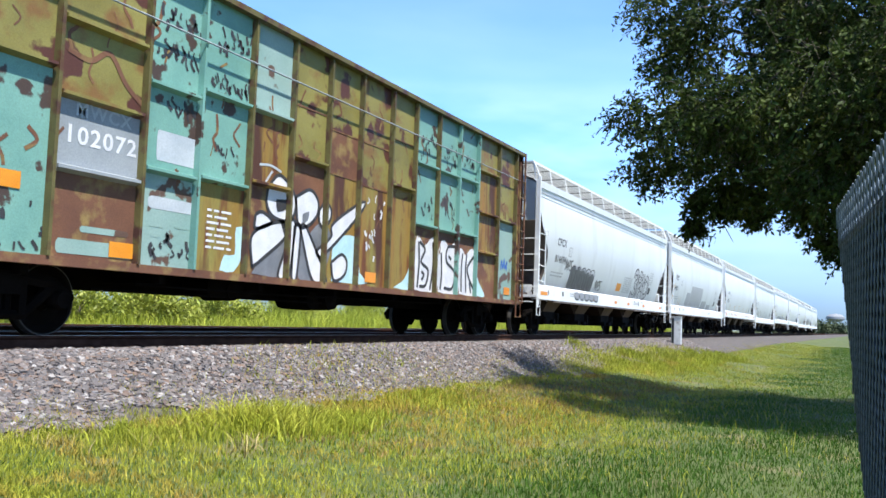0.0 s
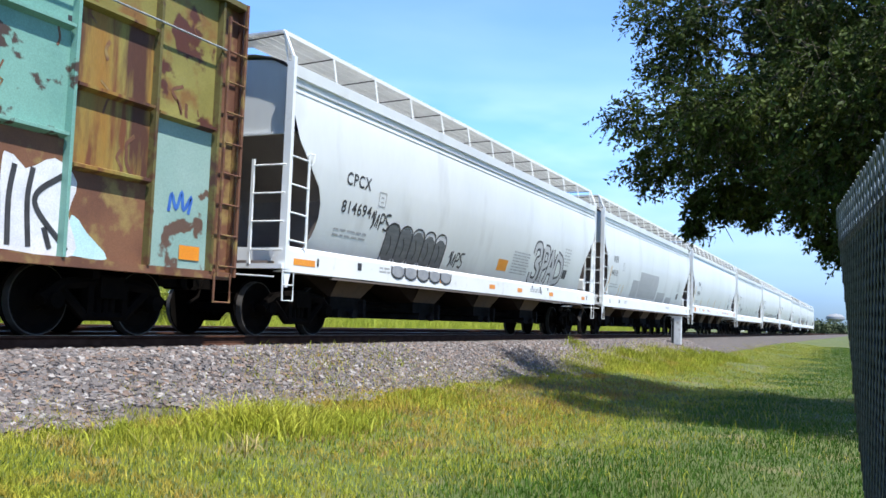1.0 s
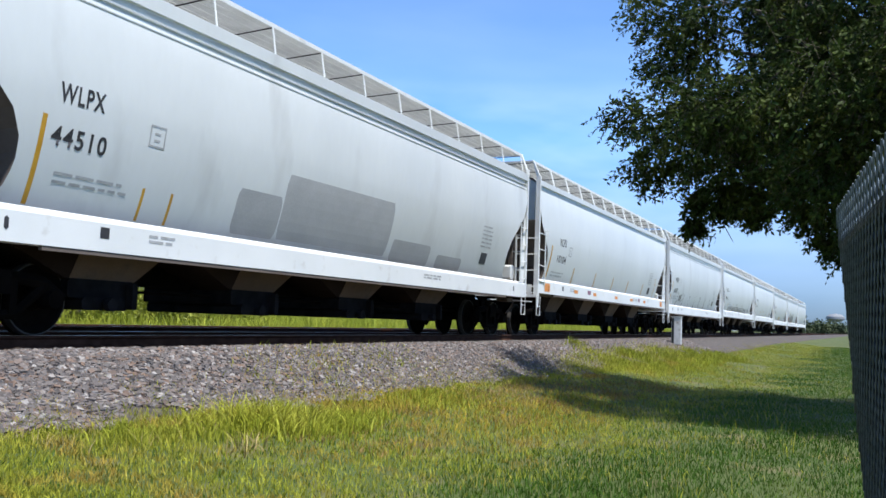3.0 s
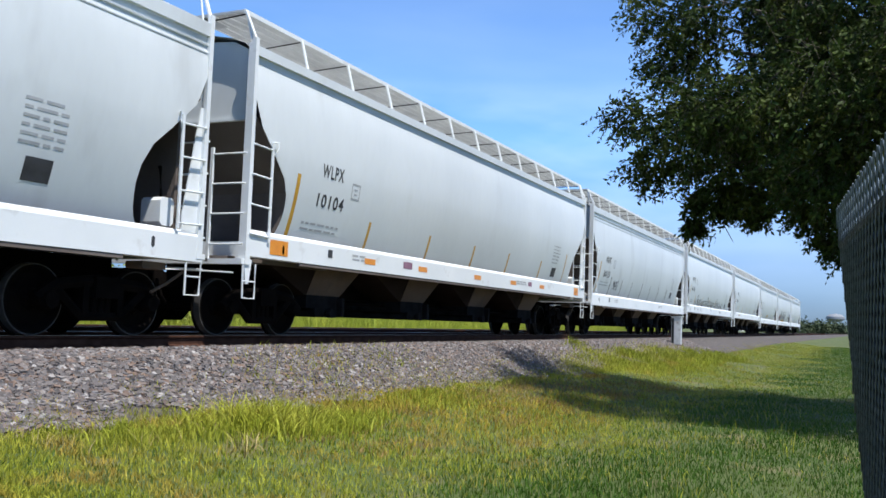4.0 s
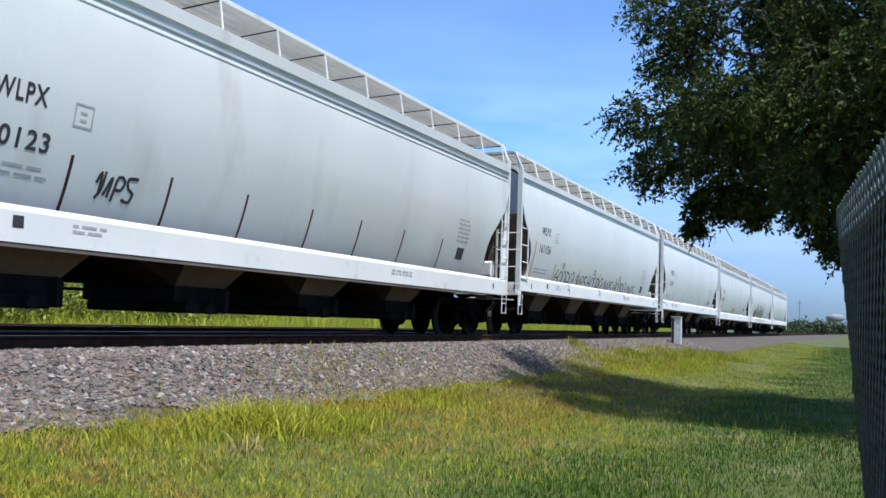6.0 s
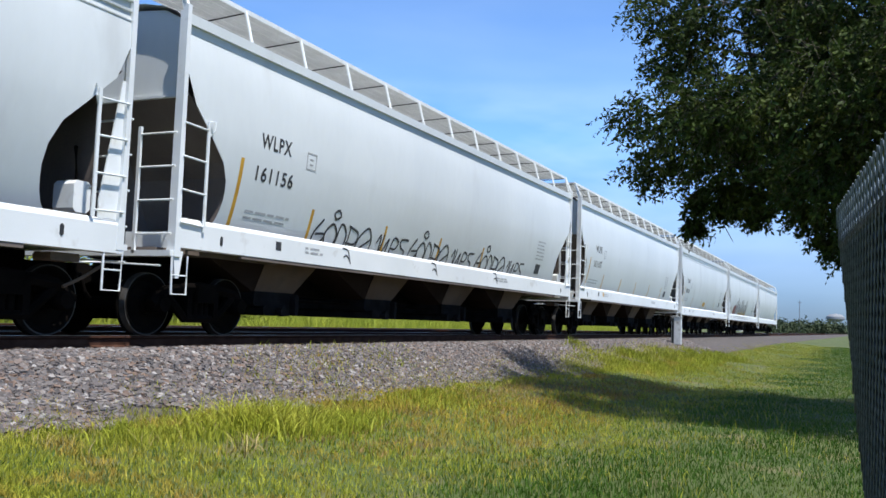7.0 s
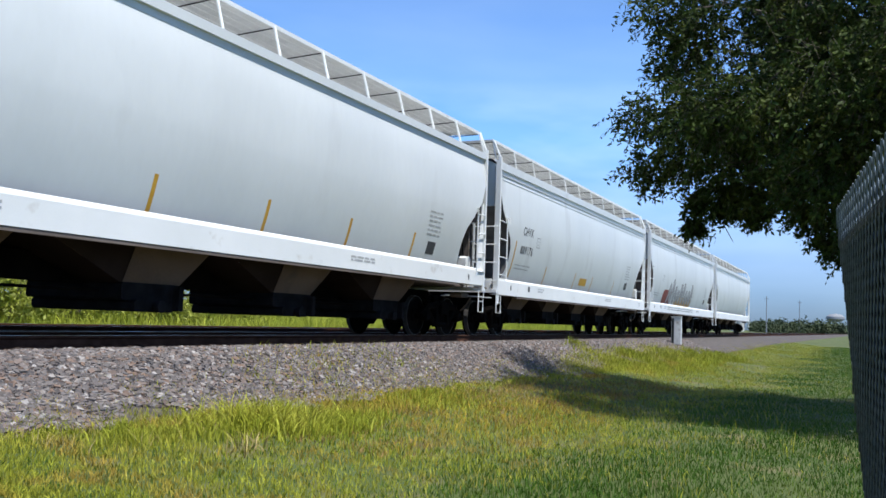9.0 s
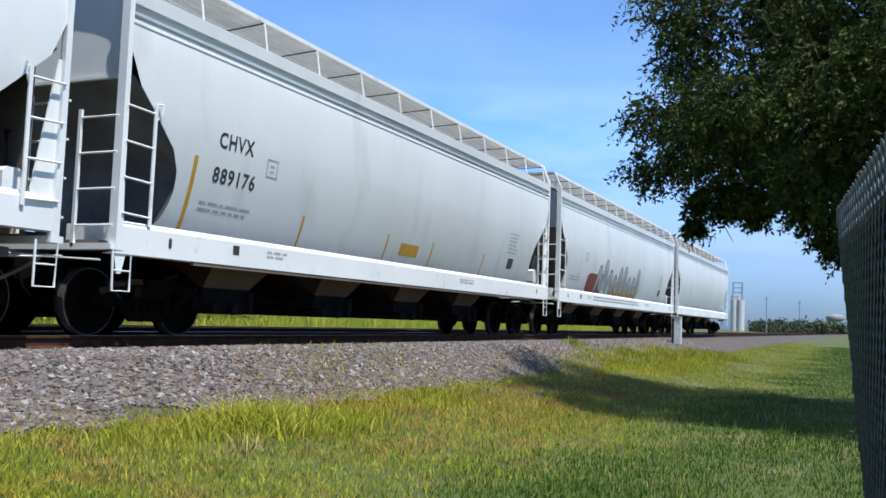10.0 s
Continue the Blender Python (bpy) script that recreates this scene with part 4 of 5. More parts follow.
def stones(n, seed, x0, x1, y0, y1, size, mat):
    r = np.random.RandomState(seed)
    x, y = x0 + (x1 - x0) * r.rand(n) ** 1.5, y0 + (y1 - y0) * r.rand(n)
    edge = 7.25 - 0.9 * np.clip((x - 10) / 22, 0, 1) + 1.0 * np.clip((x - 42) / 40, 0, 1)
    lim = edge + 0.35 * wobble(x, y, 1.1) + 0.15 * wobble(x, y, 4.0) - 0.1
    keep = (y > lim) & ~((np.abs(np.abs(y - TRACK) - 0.75) < 0.11))
    x, y = x[keep], y[keep]
    n = len(x)
    cube = np.array([(a, b, c) for a in (-1, 1) for b in (-1, 1) for c in (-1, 1)], float)
    v = cube[None] * (0.75 + 0.5 * r.rand(n, 8, 3)) * 0.5
    a, b = r.rand(n) * 6.28, r.rand(n) * 6.28
    ca, sa, cb, sb = np.cos(a)[:, None], np.sin(a)[:, None], np.cos(b)[:, None], np.sin(b)[:, None]
    X, Y, Z = v[..., 0] * ca - v[..., 1] * sa, v[..., 0] * sa + v[..., 1] * ca, v[..., 2]
    Y, Z = Y * cb - Z * sb, Y * sb + Z * cb
    s = size * (0.55 + 0.9 * r.rand(n) ** 2)[:, None]
    out = np.stack([X * s * 1.2 + x[:, None], Y * s + y[:, None], Z * s * 0.8 + (ground_many(x, y) + 0.028)[:, None]], -1)
    heap = scatter_mesh("ballast_stones", out, [(0, 1, 3, 2), (4, 6, 7, 5), (0, 4, 5, 1), (2, 3, 7, 6), (0, 2, 6, 4), (1, 5, 7, 3)], mat)
    heap.data.shade_flat()
    return heap


M["stone"] = material("crushed_stone", [(0.085, 0.078, 0.078), (0.225, 0.20, 0.19), (0.28, 0.17, 0.115)], 22, (0.8, 0.95), bump=0.3, fine=70, per="island",
                      palette=((0.03, 0.028, 0.029), (0.10, 0.094, 0.094), (0.155, 0.14, 0.137), (0.06, 0.056, 0.06), (0.20, 0.125, 0.085), (0.13, 0.12, 0.12), (0.18, 0.14, 0.125), (0.08, 0.077, 0.083), (0.24, 0.215, 0.20), (0.38, 0.365, 0.355)))
# stones under the train take the same shade in their colour
M["shadowed_stone"] = material("shaded_stone", [(0.03, 0.023, 0.02), (0.06, 0.046, 0.04)], 9, (0.85, 1.0), bump=0.3, per="island", sheen=0.1)
tagged(stones(92000, 5, 5.0, 48.0, 6.3, 9.05, 0.048, M["stone"]), "loose grey, pink and white crushed stone on the bank", "ballast stone", kind="stuff")
tagged(stones(9000, 6, 4.0, 40.0, 8.9, 16.8, 0.06, M["shadowed_stone"]), "loose crushed stone between the tracks", "ballast stone", kind="stuff")


def blades(name, x, y, height, width, seed, mat, lean=0.5):
    r = np.random.RandomState(seed)
    n = len(x)
    a, h = r.rand(n) * 6.283, height * (0.6 + 0.7 * r.rand(n))
    w = width * (0.6 + 0.8 * r.rand(n))
    dx, dy = np.cos(a), np.sin(a)
    b, tilt = r.rand(n) * 6.283, lean * h * r.rand(n)
    z = ground_many(x, y) - 0.005
    tx, ty = np.cos(b) * tilt, np.sin(b) * tilt
    def pt(side, up, bend):
        return np.stack([x + side * w * dx + tx * bend, y + side * w * dy + ty * bend, z + h * up], -1)
    v = np.stack([pt(-0.5, 0, 0), pt(0.5, 0, 0), pt(-0.42, 0.55, 0.3), pt(0.42, 0.55, 0.3), pt(0.0, 1.0 - 0.0, 1.0)], 1)
    me_faces = [(0, 1, 3), (0, 3, 2), (2, 3, 4)]
    return scatter_mesh(name, v, me_faces, mat)


M["lawn"] = material("lawn_blades", [(0.052, 0.13, 0.016), (0.085, 0.175, 0.024), (0.13, 0.205, 0.032)], 0.3, (0.5, 0.75), sheen=0.12, bump=0.0, fine=3, spread=(0.4, 0.6), per="island", through_light=0.3)
M["dry"] = material("dry_yellow_grass", [(0.33, 0.38, 0.04), (0.48, 0.49, 0.07), (0.50, 0.37, 0.08)], 0.6, (0.5, 0.75), sheen=0.12, bump=0.0, fine=3, per="island", through_light=0.3)
M["straw"] = material("straw", [(0.42, 0.33, 0.13), (0.5, 0.42, 0.2)], 2, (0.6, 0.8), sheen=0.12, bump=0.0, per="island", through_light=0.2)
rs = np.random.RandomState(3)


def in_view(n, x0, x1, power):
    x = x0 + (x1 - x0) * rs.rand(n) ** power
    y = -0.9 + rs.rand(n) * (8.8 + 0.9)
    return x, y


# the lawn, greener towards the fence, drier along the stone
x, y = in_view(290000, 4.8, 110.0, 2.3)
edge = 7.25 - 0.9 * np.clip((x - 10) / 22, 0, 1) + 1.0 * np.clip((x - 42) / 40, 0, 1)
u = (edge - y) + 0.5 * wobble(x, y, 0.9) + 0.25 * wobble(x, y, 3.3)
bare = (wobble(x, y, 0.55, 2.0) > 0.42) & (u < 2.6) & (rs.rand(len(x)) < 0.8)
ok = (u > -0.55 * rs.rand(len(x)) ** 2) & (y < 1.28 * x) & ~bare
x, y, u = x[ok], y[ok], u[ok]
green = rs.rand(len(x)) < np.clip((u - 2.6 + 1.1 * wobble(x, y, 0.8, 1.0) + 0.5 * wobble(x, y, 2.6, 4.0)) / 2.6, 0.10, 0.96)
tagged(blades("lawn_grass", x[green], y[green], 0.07, 0.0095, 11, M["lawn"], 0.9), "short mown green grass", "grass", kind="stuff")
tagged(blades("dry_grass", x[~green], y[~green], 0.065, 0.0095, 12, M["dry"], 0.9), "yellowing grass along the stone bank", "grass", kind="stuff")
# taller weeds: a lush clump, tufts along the edge, thin growth on the stone
cx, cy = [], []
for k, (px, py, n, spread) in enumerate(((9.6, 6.0, 1500, 0.5), (8.6, 6.6, 900, 0.5), (7.4, 6.6, 900, 0.5), (10.6, 6.2, 1000, 0.6), (13.2, 6.3, 900, 0.7), (27.0, 6.4, 3500, 1.3), (31.0, 6.0, 3500, 1.6), (36.0, 6.4, 3500, 1.8), (23.5, 6.9, 900, 0.7), (12.0, 7.9, 350, 0.8), (14.5, 8.0, 350, 0.9))):
    cx.append(px + spread * rs.randn(n))
    cy.append(py + 0.45 * spread * rs.randn(n))
cx, cy = np.concatenate(cx), np.concatenate(cy)
ok = cy < 8.7
tagged(blades("weeds", cx[ok], cy[ok], 0.15, 0.012, 13, M["dry"], 1.0), "taller yellow-green weeds at the foot of the bank", "weeds", kind="stuff")
x = 4.5 + 30 * rs.rand(9000) ** 1.3
y = 7.15 - 0.9 * np.clip((x - 10) / 22, 0, 1) + 0.2 * rs.randn(9000) + 0.12 * wobble(x, 0 * x, 2.1)
tagged(blades("edge_grass", x, y, 0.1, 0.011, 17, M["dry"], 1.0), "uneven fringe of yellow grass at the stone's edge", "grass", kind="stuff")
x, y = 6 + 36 * rs.rand(2600), 6.3 + 1.5 * rs.rand(2600)
tagged(blades("straw_stalks", x, y, 0.15, 0.008, 14, M["straw"], 1.6), "pale dry stalks lying in the grass", "stalks", kind="stuff")
x, y = 9.0 + 0.42 * rs.randn(1300), 6.35 + 0.28 * rs.randn(1300)
M["lush"] = material("lush_weed", [(0.38, 0.42, 0.04), (0.55, 0.55, 0.09)], 2, (0.45, 0.65), sheen=0.12, bump=0.0, per="island", through_light=0.35)
tagged(blades("weed_clump", x, y, 0.27, 0.016, 16, M["lush"], 1.3), "lush bright yellow-green clump of long weed leaves", "weeds", kind="stuff")
M["field_weed"] = material("verge_weed_leaf", [(0.26, 0.32, 0.035), (0.40, 0.42, 0.06)], 0.8, (0.5, 0.7), sheen=0.12, bump=0.0, per="island", through_light=0.35)
M["amber"] = material("amber_seed_heads", [(0.44, 0.31, 0.04), (0.52, 0.40, 0.06)], 2, (0.6, 0.8), sheen=0.12, bump=0.0, per="island", through_light=0.2)
x = np.concatenate([13.6 + 2.2 * rs.randn(2400), 12.5 + 1.2 * rs.randn(1500), 12.3 + 0.7 * rs.randn(350)])
y = np.concatenate([5.1 + 0.75 * rs.randn(2400), 6.7 + 0.35 * rs.randn(1500), 8.0 + 0.35 * rs.randn(350)])
tagged(blades("amber_grass", x, np.minimum(y, 8.6), 0.1, 0.012, 18, M["amber"], 1.0), "low amber and yellow seeding grass", "grass", kind="stuff")
# withered brown and tan growth in patches between lawn and stone
M["withered"] = material("withered_brown_grass", [(0.36, 0.21, 0.07), (0.44, 0.31, 0.15), (0.38, 0.27, 0.05)], 0.9, (0.6, 0.8), sheen=0.1, bump=0.0, per="island", through_light=0.2)
wx_, wy_ = [], []
for k in range(70):
    a = 8.5 + 15.0 * rs.rand()
    b = 7.0 - 0.9 * min(max((a - 10) / 22, 0), 1) - 0.2 - 2.1 * rs.rand()
    wx_.append(a + 0.30 * rs.randn(110))
    wy_.append(b + 0.20 * rs.randn(110))
tagged(blades("withered_grass", np.concatenate(wx_), np.concatenate(wy_), 0.075, 0.010, 24, M["withered"], 1.2), "patches of withered brown and orange grass", "grass", kind="stuff")
# tufts that creep up between the stones
tx_, ty_ = [], []
for k in range(95):
    a = 6.0 + 24.0 * rs.rand()
    b = 7.1 - 0.9 * min(max((a - 10) / 22, 0), 1) + 0.95 * rs.rand() ** 1.8
    n_t = rs.randint(18, 60)
    tx_.append(a + 0.16 * rs.randn(n_t))
    ty_.append(b + 0.10 * rs.randn(n_t))
tagged(blades("stone_tufts", np.concatenate(tx_), np.minimum(np.concatenate(ty_), 8.5), 0.09, 0.010, 25, M["dry"], 1.1), "small yellow-green tufts growing between the stones", "weeds", kind="stuff")
# taller sunlit weeds at the foot of the bank further along
vx, vy = [], []
for k in range(46):
    f = rs.rand()
    vx.append(25.0 + 19.0 * f + 0.45 * rs.randn(170))
    vy.append(7.35 - 1.5 * f + 0.45 * rs.randn() + 0.22 * rs.randn(170))
x, y = np.concatenate(vx), np.concatenate(vy)
tagged(blades("verge_weeds", x, np.clip(y, 4.5, 8.3), 0.2 + 0.13 * wobble(x, y, 1.7), 0.022, 19, M["field_weed"], 0.9), "knee-high bright yellow-green weeds by the stone bank", "weeds", kind="stuff")
# long bleached blades fallen over by the weed clump
x, y = 7.7 + 0.22 * rs.randn(26), 5.75 + 0.16 * rs.randn(26)
tagged(blades("bleached_blades", x, y, 0.2, 0.016, 20, M["straw"], 1.7), "bleached straw-coloured blades bent over in the grass", "stalks", kind="stuff")
# pale tall stalks here and there in the lawn
x, y = 8.0 + 12.0 * rs.rand(160), 0.6 + 4.2 * rs.rand(160)
tagged(blades("lawn_stalks", x, y, 0.2, 0.009, 21, M["lush"], 0.7), "pale taller stalks standing out of the lawn", "stalks", kind="stuff")
# rough growth behind the tracks
M["field"] = material("sunlit_field_grass", [(0.36, 0.44, 0.05), (0.52, 0.56, 0.09)], 0.4, (0.5, 0.75), sheen=0.12, bump=0.0, per="island", through_light=0.4, contrast=(0.6, 1.25))
x, y = -5 + 150 * rs.rand(90000) ** 1.4, 18.6 + 15 * rs.rand(90000)
ok = (x < 48) | (y > 26)
x, y = x[ok], y[ok]
tagged(blades("field_grass", x, y, 0.55 + 0.085 * (y - 18.6) + 0.3 * wobble(x, y, 0.5), 0.05, 15, M["field"], 0.7), "tall sunlit yellow-green grass behind the tracks", "grass", kind="stuff")


# ---- trees and shrubs ----
M["leaf"] = material("elm_leaf", [(0.03, 0.055, 0.012), (0.05, 0.075, 0.016), (0.085, 0.105, 0.022)], 0.6, (0.5, 0.7), bump=0.0, sheen=0.1, per="island", through_light=0.16, contrast=(0.3, 1.6))
M["bark"] = material("grey_bark", [(0.09, 0.075, 0.06), (0.14, 0.12, 0.10)], 6, (0.85, 1.0), bump=0.8, stretch=(1, 1, 0.2))
M["shrub_leaf"] = material("shrub_leaf", [(0.30, 0.36, 0.045), (0.42, 0.46, 0.08)], 0.8, (0.5, 0.7), bump=0.0, per="island", through_light=0.3)


def leaf_cloud(name, centres, per, spread, size, seed, mat, droop=0.3):
    r = np.random.RandomState(seed)
    c = np.repeat(centres, per, 0)
    n = len(c)
    d = r.randn(n, 3) * spread
    d[:, 2] -= droop * np.abs(r.randn(n)) * spread
    p = c + d
    t = r.randn(n, 3)
    t /= np.linalg.norm(t, axis=1)[:, None]
    q = r.randn(n, 3)
    q = np.cross(t, q)
    q /= np.linalg.norm(q, axis=1)[:, None] + 1e-9
    s = (size * (0.6 + 0.8 * r.rand(n)))[:, None]
    k = np.cross(t, q) * s * 0.12
    v = np.stack([p - t * s, p + q * s * 0.42 + k, p + t * s, p - q * s * 0.42 + k], 1)
    return scatter_mesh(name, v, [(0, 1, 2), (0, 2, 3)], mat)


def crown_points(n, centre, radii, seed, low=0.45):
    """Twig places in a lumpy crown."""
    r = np.random.RandomState(seed)
    out = []
    while len(out) < n:
        d = Vector(r.randn(3)).normalized()
        p = Vector((d.x * radii[0], d.y * radii[1], d.z * radii[2])) * (low + (1 - low) * r.rand() ** 0.6) * (1 + 0.26 * noise.noise(d * 2.3) + 0.24 * noise.noise(d * 5.5))
        if noise.noise(p * 1.0) > -0.22:
            out.append(tuple(Vector(centre) + p))
    return np.array(out)


def leafy_twigs(centres, sizes, heart, twigs, leaves, leaf, seed, mat):
    """Sprays of drooping twigs round each bough, with leaves set along them. Returns the leaves and the twigs."""
    r = np.random.RandomState(seed)
    c, sz = np.repeat(centres, twigs, 0), np.repeat(sizes, twigs)[:, None]
    n = len(c)
    d = r.randn(n, 3)
    d /= np.linalg.norm(d, axis=1)[:, None]
    start = c + d * sz * (r.rand(n, 1) ** 0.6) * np.array([1.0, 1.0, 0.62])
    out = c - heart
    out /= np.linalg.norm(out, axis=1)[:, None] + 1e-9
    way = 0.75 * out + 0.8 * d + 0.35 * r.randn(n, 3)
    way[:, 2] -= 0.15 + 0.45 * r.rand(n)
    way /= np.linalg.norm(way, axis=1)[:, None]
    length = (0.28 + 0.45 * r.rand(n, 1)) * np.clip(sz / 0.7, 0.5, 1.2)
    sag = np.array([0, 0, -1.0]) * length * (0.15 + 0.3 * r.rand(n, 1))
    u = np.linspace(0.08, 1.0, leaves)[None, :, None]
    p = start[:, None] + way[:, None] * length[:, None] * u + sag[:, None] * u ** 2
    m = n * leaves
    p = p.reshape(m, 3)
    t = np.repeat(way, leaves, 0) * 0.5 + r.randn(m, 3) * 0.75
    t[:, 2] -= 0.25
    t /= np.linalg.norm(t, axis=1)[:, None]
    q = np.cross(t, r.randn(m, 3))
    q /= np.linalg.norm(q, axis=1)[:, None] + 1e-9
    s = (leaf * (0.55 + 0.8 * r.rand(m)))[:, None]
    k = np.cross(t, q) * s * 0.15
    v = np.stack([p, p + t * s * 0.9 + q * s * 0.42 + k, p + t * s * 2.0, p + t * s * 0.9 - q * s * 0.42 + k], 1)
    crown = scatter_mesh("crown", v, [(0, 1, 2), (0, 2, 3)], mat)
    e = np.cross(way, r.randn(n, 3))
    e /= np.linalg.norm(e, axis=1)[:, None] + 1e-9
    f = np.cross(way, e)
    tip = start + way * length + sag
    w = np.stack([start + 0.006 * e, start - 0.003 * e + 0.005 * f, start - 0.003 * e - 0.005 * f, tip], 1)
    return crown, scatter_mesh("twigs", w, [(0, 1, 3), (1, 2, 3), (2, 0, 3)], M["bark"])


def overhanging_tree(label, base, seed):
    """A broad tree by the fence: low boughs hang out over the lawn, the rest of the crown rises behind them."""
    tree = new("tree")
    r = random.Random(seed)
    heart = Vector((19.5, -2.2, 5.2))
    # hanging outer boughs, y and z at a depth of 18.5 m
    fringe = ((4.0, 6.9, 0.6), (3.75, 5.75, 0.6), (4.5, 4.75, 0.55), (3.8, 4.3, 0.6), (4.0, 3.65, 0.5), (3.2, 3.65, 0.5), (2.95, 2.95, 0.22), (2.45, 3.25, 0.42), (1.9, 3.05, 0.42), (1.35, 3.1, 0.42),
              (0.9, 2.65, 0.36), (0.55, 2.2, 0.34), (0.1, 1.9, 0.4), (3.3, 7.8, 0.8), (2.5, 8.6, 0.9), (3.0, 4.9, 0.65), (2.5, 4.2, 0.65), (1.6, 3.8, 0.65), (0.8, 3.4, 0.65), (3.3, 6.2, 0.7), (0.0, 2.9, 0.7), (-0.6, 2.6, 0.7), (3.02, 2.5, 0.16), (2.4, 2.85, 0.2), (1.85, 2.7, 0.2))
    boughs = []
    for y, z, size in fringe:
        k = r.uniform(0.93, 1.07)
        boughs.append((Vector((18.5 * k, y * k, 0.392 + (z - 0.392) * k)), size))
    floor_line = [(-6.0, 3.4), (-0.5, 3.1), (0.6, 3.3), (1.4, 3.7), (2.4, 4.0), (3.0, 4.6), (3.4, 5.4)]
    while len(boughs) < 150:
        x, y = r.uniform(14.6, 23.0), r.uniform(-6.0, 3.3)
        z = lerp(floor_line, y) + 7.0 * r.random() ** 1.3
        if ((x - 18.8) / 4.4) ** 2 + ((y + 0.8) / 5.4) ** 2 + (max(0.0, z - 5.0) / 6.0) ** 2 < 1.0:
            k = x / 18.5
            boughs.append((Vector((x, y * k, 0.392 + (z - 0.392) * k)), r.uniform(0.6, 0.95)))
    while len(boughs) < 225:      # close inner growth towards the trunk
        x, y = r.uniform(16.2, 22.5), r.uniform(-5.5, 2.3)
        z = lerp(floor_line, y) + 0.3 + 6.0 * r.random()
        if ((x - 19.3) / 3.5) ** 2 + ((y + 1.4) / 4.2) ** 2 + (max(0.0, z - 5.0) / 6.0) ** 2 < 1.0:
            k = x / 18.5
            boughs.append((Vector((x, y * k, 0.392 + (z - 0.392) * k)), r.uniform(0.7, 1.0)))
    base = Vector(base)
    fork = Vector((20.1, -3.4, 3.0))
    bend = [base, base.lerp(fork, 0.4) + Vector((0.15, 0.1, 0)), base.lerp(fork, 0.75) + Vector((-0.1, 0.12, 0)), fork]
    part("trunk", Shape().tube(bend, [0.48, 0.37, 0.33, 0.28], 12), M["bark"], tree, smooth=True)
    for k, (c, size) in enumerate(boughs):
        if k % 4 and k > 25:
            continue
        start = bend[2].lerp(fork, r.random())
        mid = start.lerp(c, 0.5) + Vector((r.uniform(-0.4, 0.4), r.uniform(-0.3, 0.3), r.uniform(0.4, 1.1)))
        limb = Shape().tube([start, start.lerp(mid, 0.55) + Vector((0, 0, 0.15)), mid, mid.lerp(c, 0.6) + Vector((0, 0, 0.1)), c], [0.12, 0.085, 0.055, 0.03, 0.012], 6)
        for j in range(5):
            a = mid.lerp(c, 0.15 + 0.17 * j)
            limb.tube([a, a + Vector((r.uniform(-0.5, 0.5), r.uniform(-0.5, 0.5), r.uniform(-0.1, 0.4))), a + Vector((r.uniform(-0.9, 0.9), r.uniform(-0.9, 0.9), r.uniform(-0.5, 0.3)))], [0.022, 0.014, 0.006], 4)
        part("limb", limb, M["bark"], tree, fix=False)
    swing = {0, 1, 2, 3, 13, 14, 19}      # outer boughs that the wind moves
    for words, chosen in (("crown", [b for k, b in enumerate(boughs) if k not in swing]), ("swaying_bough", [b for k, b in enumerate(boughs) if k in swing])):
        crown, twigs = leafy_twigs(np.array([tuple(c) for c, _ in chosen]), np.array([size for _, size in chosen]), np.array(heart), 72, 16, 0.056, seed + len(words), M["leaf"])
        crown.name = crown.data.name = words
        twigs.name = twigs.data.name = "twig_growth"
        crown.parent = tree
        twigs.parent = crown
        crown["kind"] = twigs["kind"] = "stuff"
        if words == "swaying_bough":
            SWAYING.append(crown)
    return tagged(tree, label, "tree")


SWAYING = []
overhanging_tree("leafy dark green elm tree overhanging the lawn by the fence", (20.5, -4.2, GROUND), 23)


def shrub(label, x, y, r, h, seed, mat="shrub_leaf"):
    ob = new("shrub")
    z = -0.85
    rr = random.Random(seed)
    stems = Shape()
    for k in range(9):
        stems.tube([(x, y, z), (x + rr.uniform(-r, r) * 0.7, y + rr.uniform(-r, r) * 0.7, z + h * rr.uniform(0.5, 0.95))], [0.03, 0.008], 5)
    part("stems", stems, M["bark"], ob, fix=False)
    pts = crown_points(220, (x, y, z + h * 0.55), (r, r, h * 0.5), seed, 0.3)
    c = leaf_cloud("foliage", pts, 28, 0.16, 0.09, seed, M[mat], 0.0)
    c.parent = ob
    c["kind"] = "stuff"
    return tagged(ob, label, "shrub", "shrubs behind the tracks")


for k, (x, y, r, h) in enumerate(((19.5, 24.0, 1.8, 2.7), (23.2, 25.5, 2.0, 3.0), (27.0, 24.5, 1.6, 2.3), (34.0, 27.0, 1.8, 2.5), (43.0, 29.0, 1.8, 2.4), (15.5, 26.0, 1.9, 3.0), (55.0, 31.0, 2.0, 2.5))):
    shrub("bushy yellow-green shrub in the field", x, y, r, h, 40 + k)


# ---- chain-link fence beside the camera ----
M["fence"] = material("dull_fence_pipe", [(0.015, 0.018, 0.020), (0.03, 0.034, 0.038)], 8, (0.6, 0.8), metal=0.0, sheen=0.2, bump=0.1)
M["wire"] = material("galvanised_wire", [(0.10, 0.13, 0.155), (0.17, 0.205, 0.235)], 30, (0.5, 0.7), metal=0.0, bump=0.0, sheen=0.4)
M["screen"] = material("black_screen_cloth", [(0.006, 0.007, 0.009), (0.014, 0.016, 0.019)], 6, (0.9, 1.0), bump=0.3, fine=300, sheen=0.05)
fence = new("chain_link_fence")
FENCE_TOP, FENCE_END, FENCE_START = 0.86, 4.0, -2.2


def fence_point(x, z, back=0.0):
    """Places on the leaning plane of the fence."""
    return Vector((x, 0.022 + 0.091 * z - 0.1 * (FENCE_END - x) - back, z))


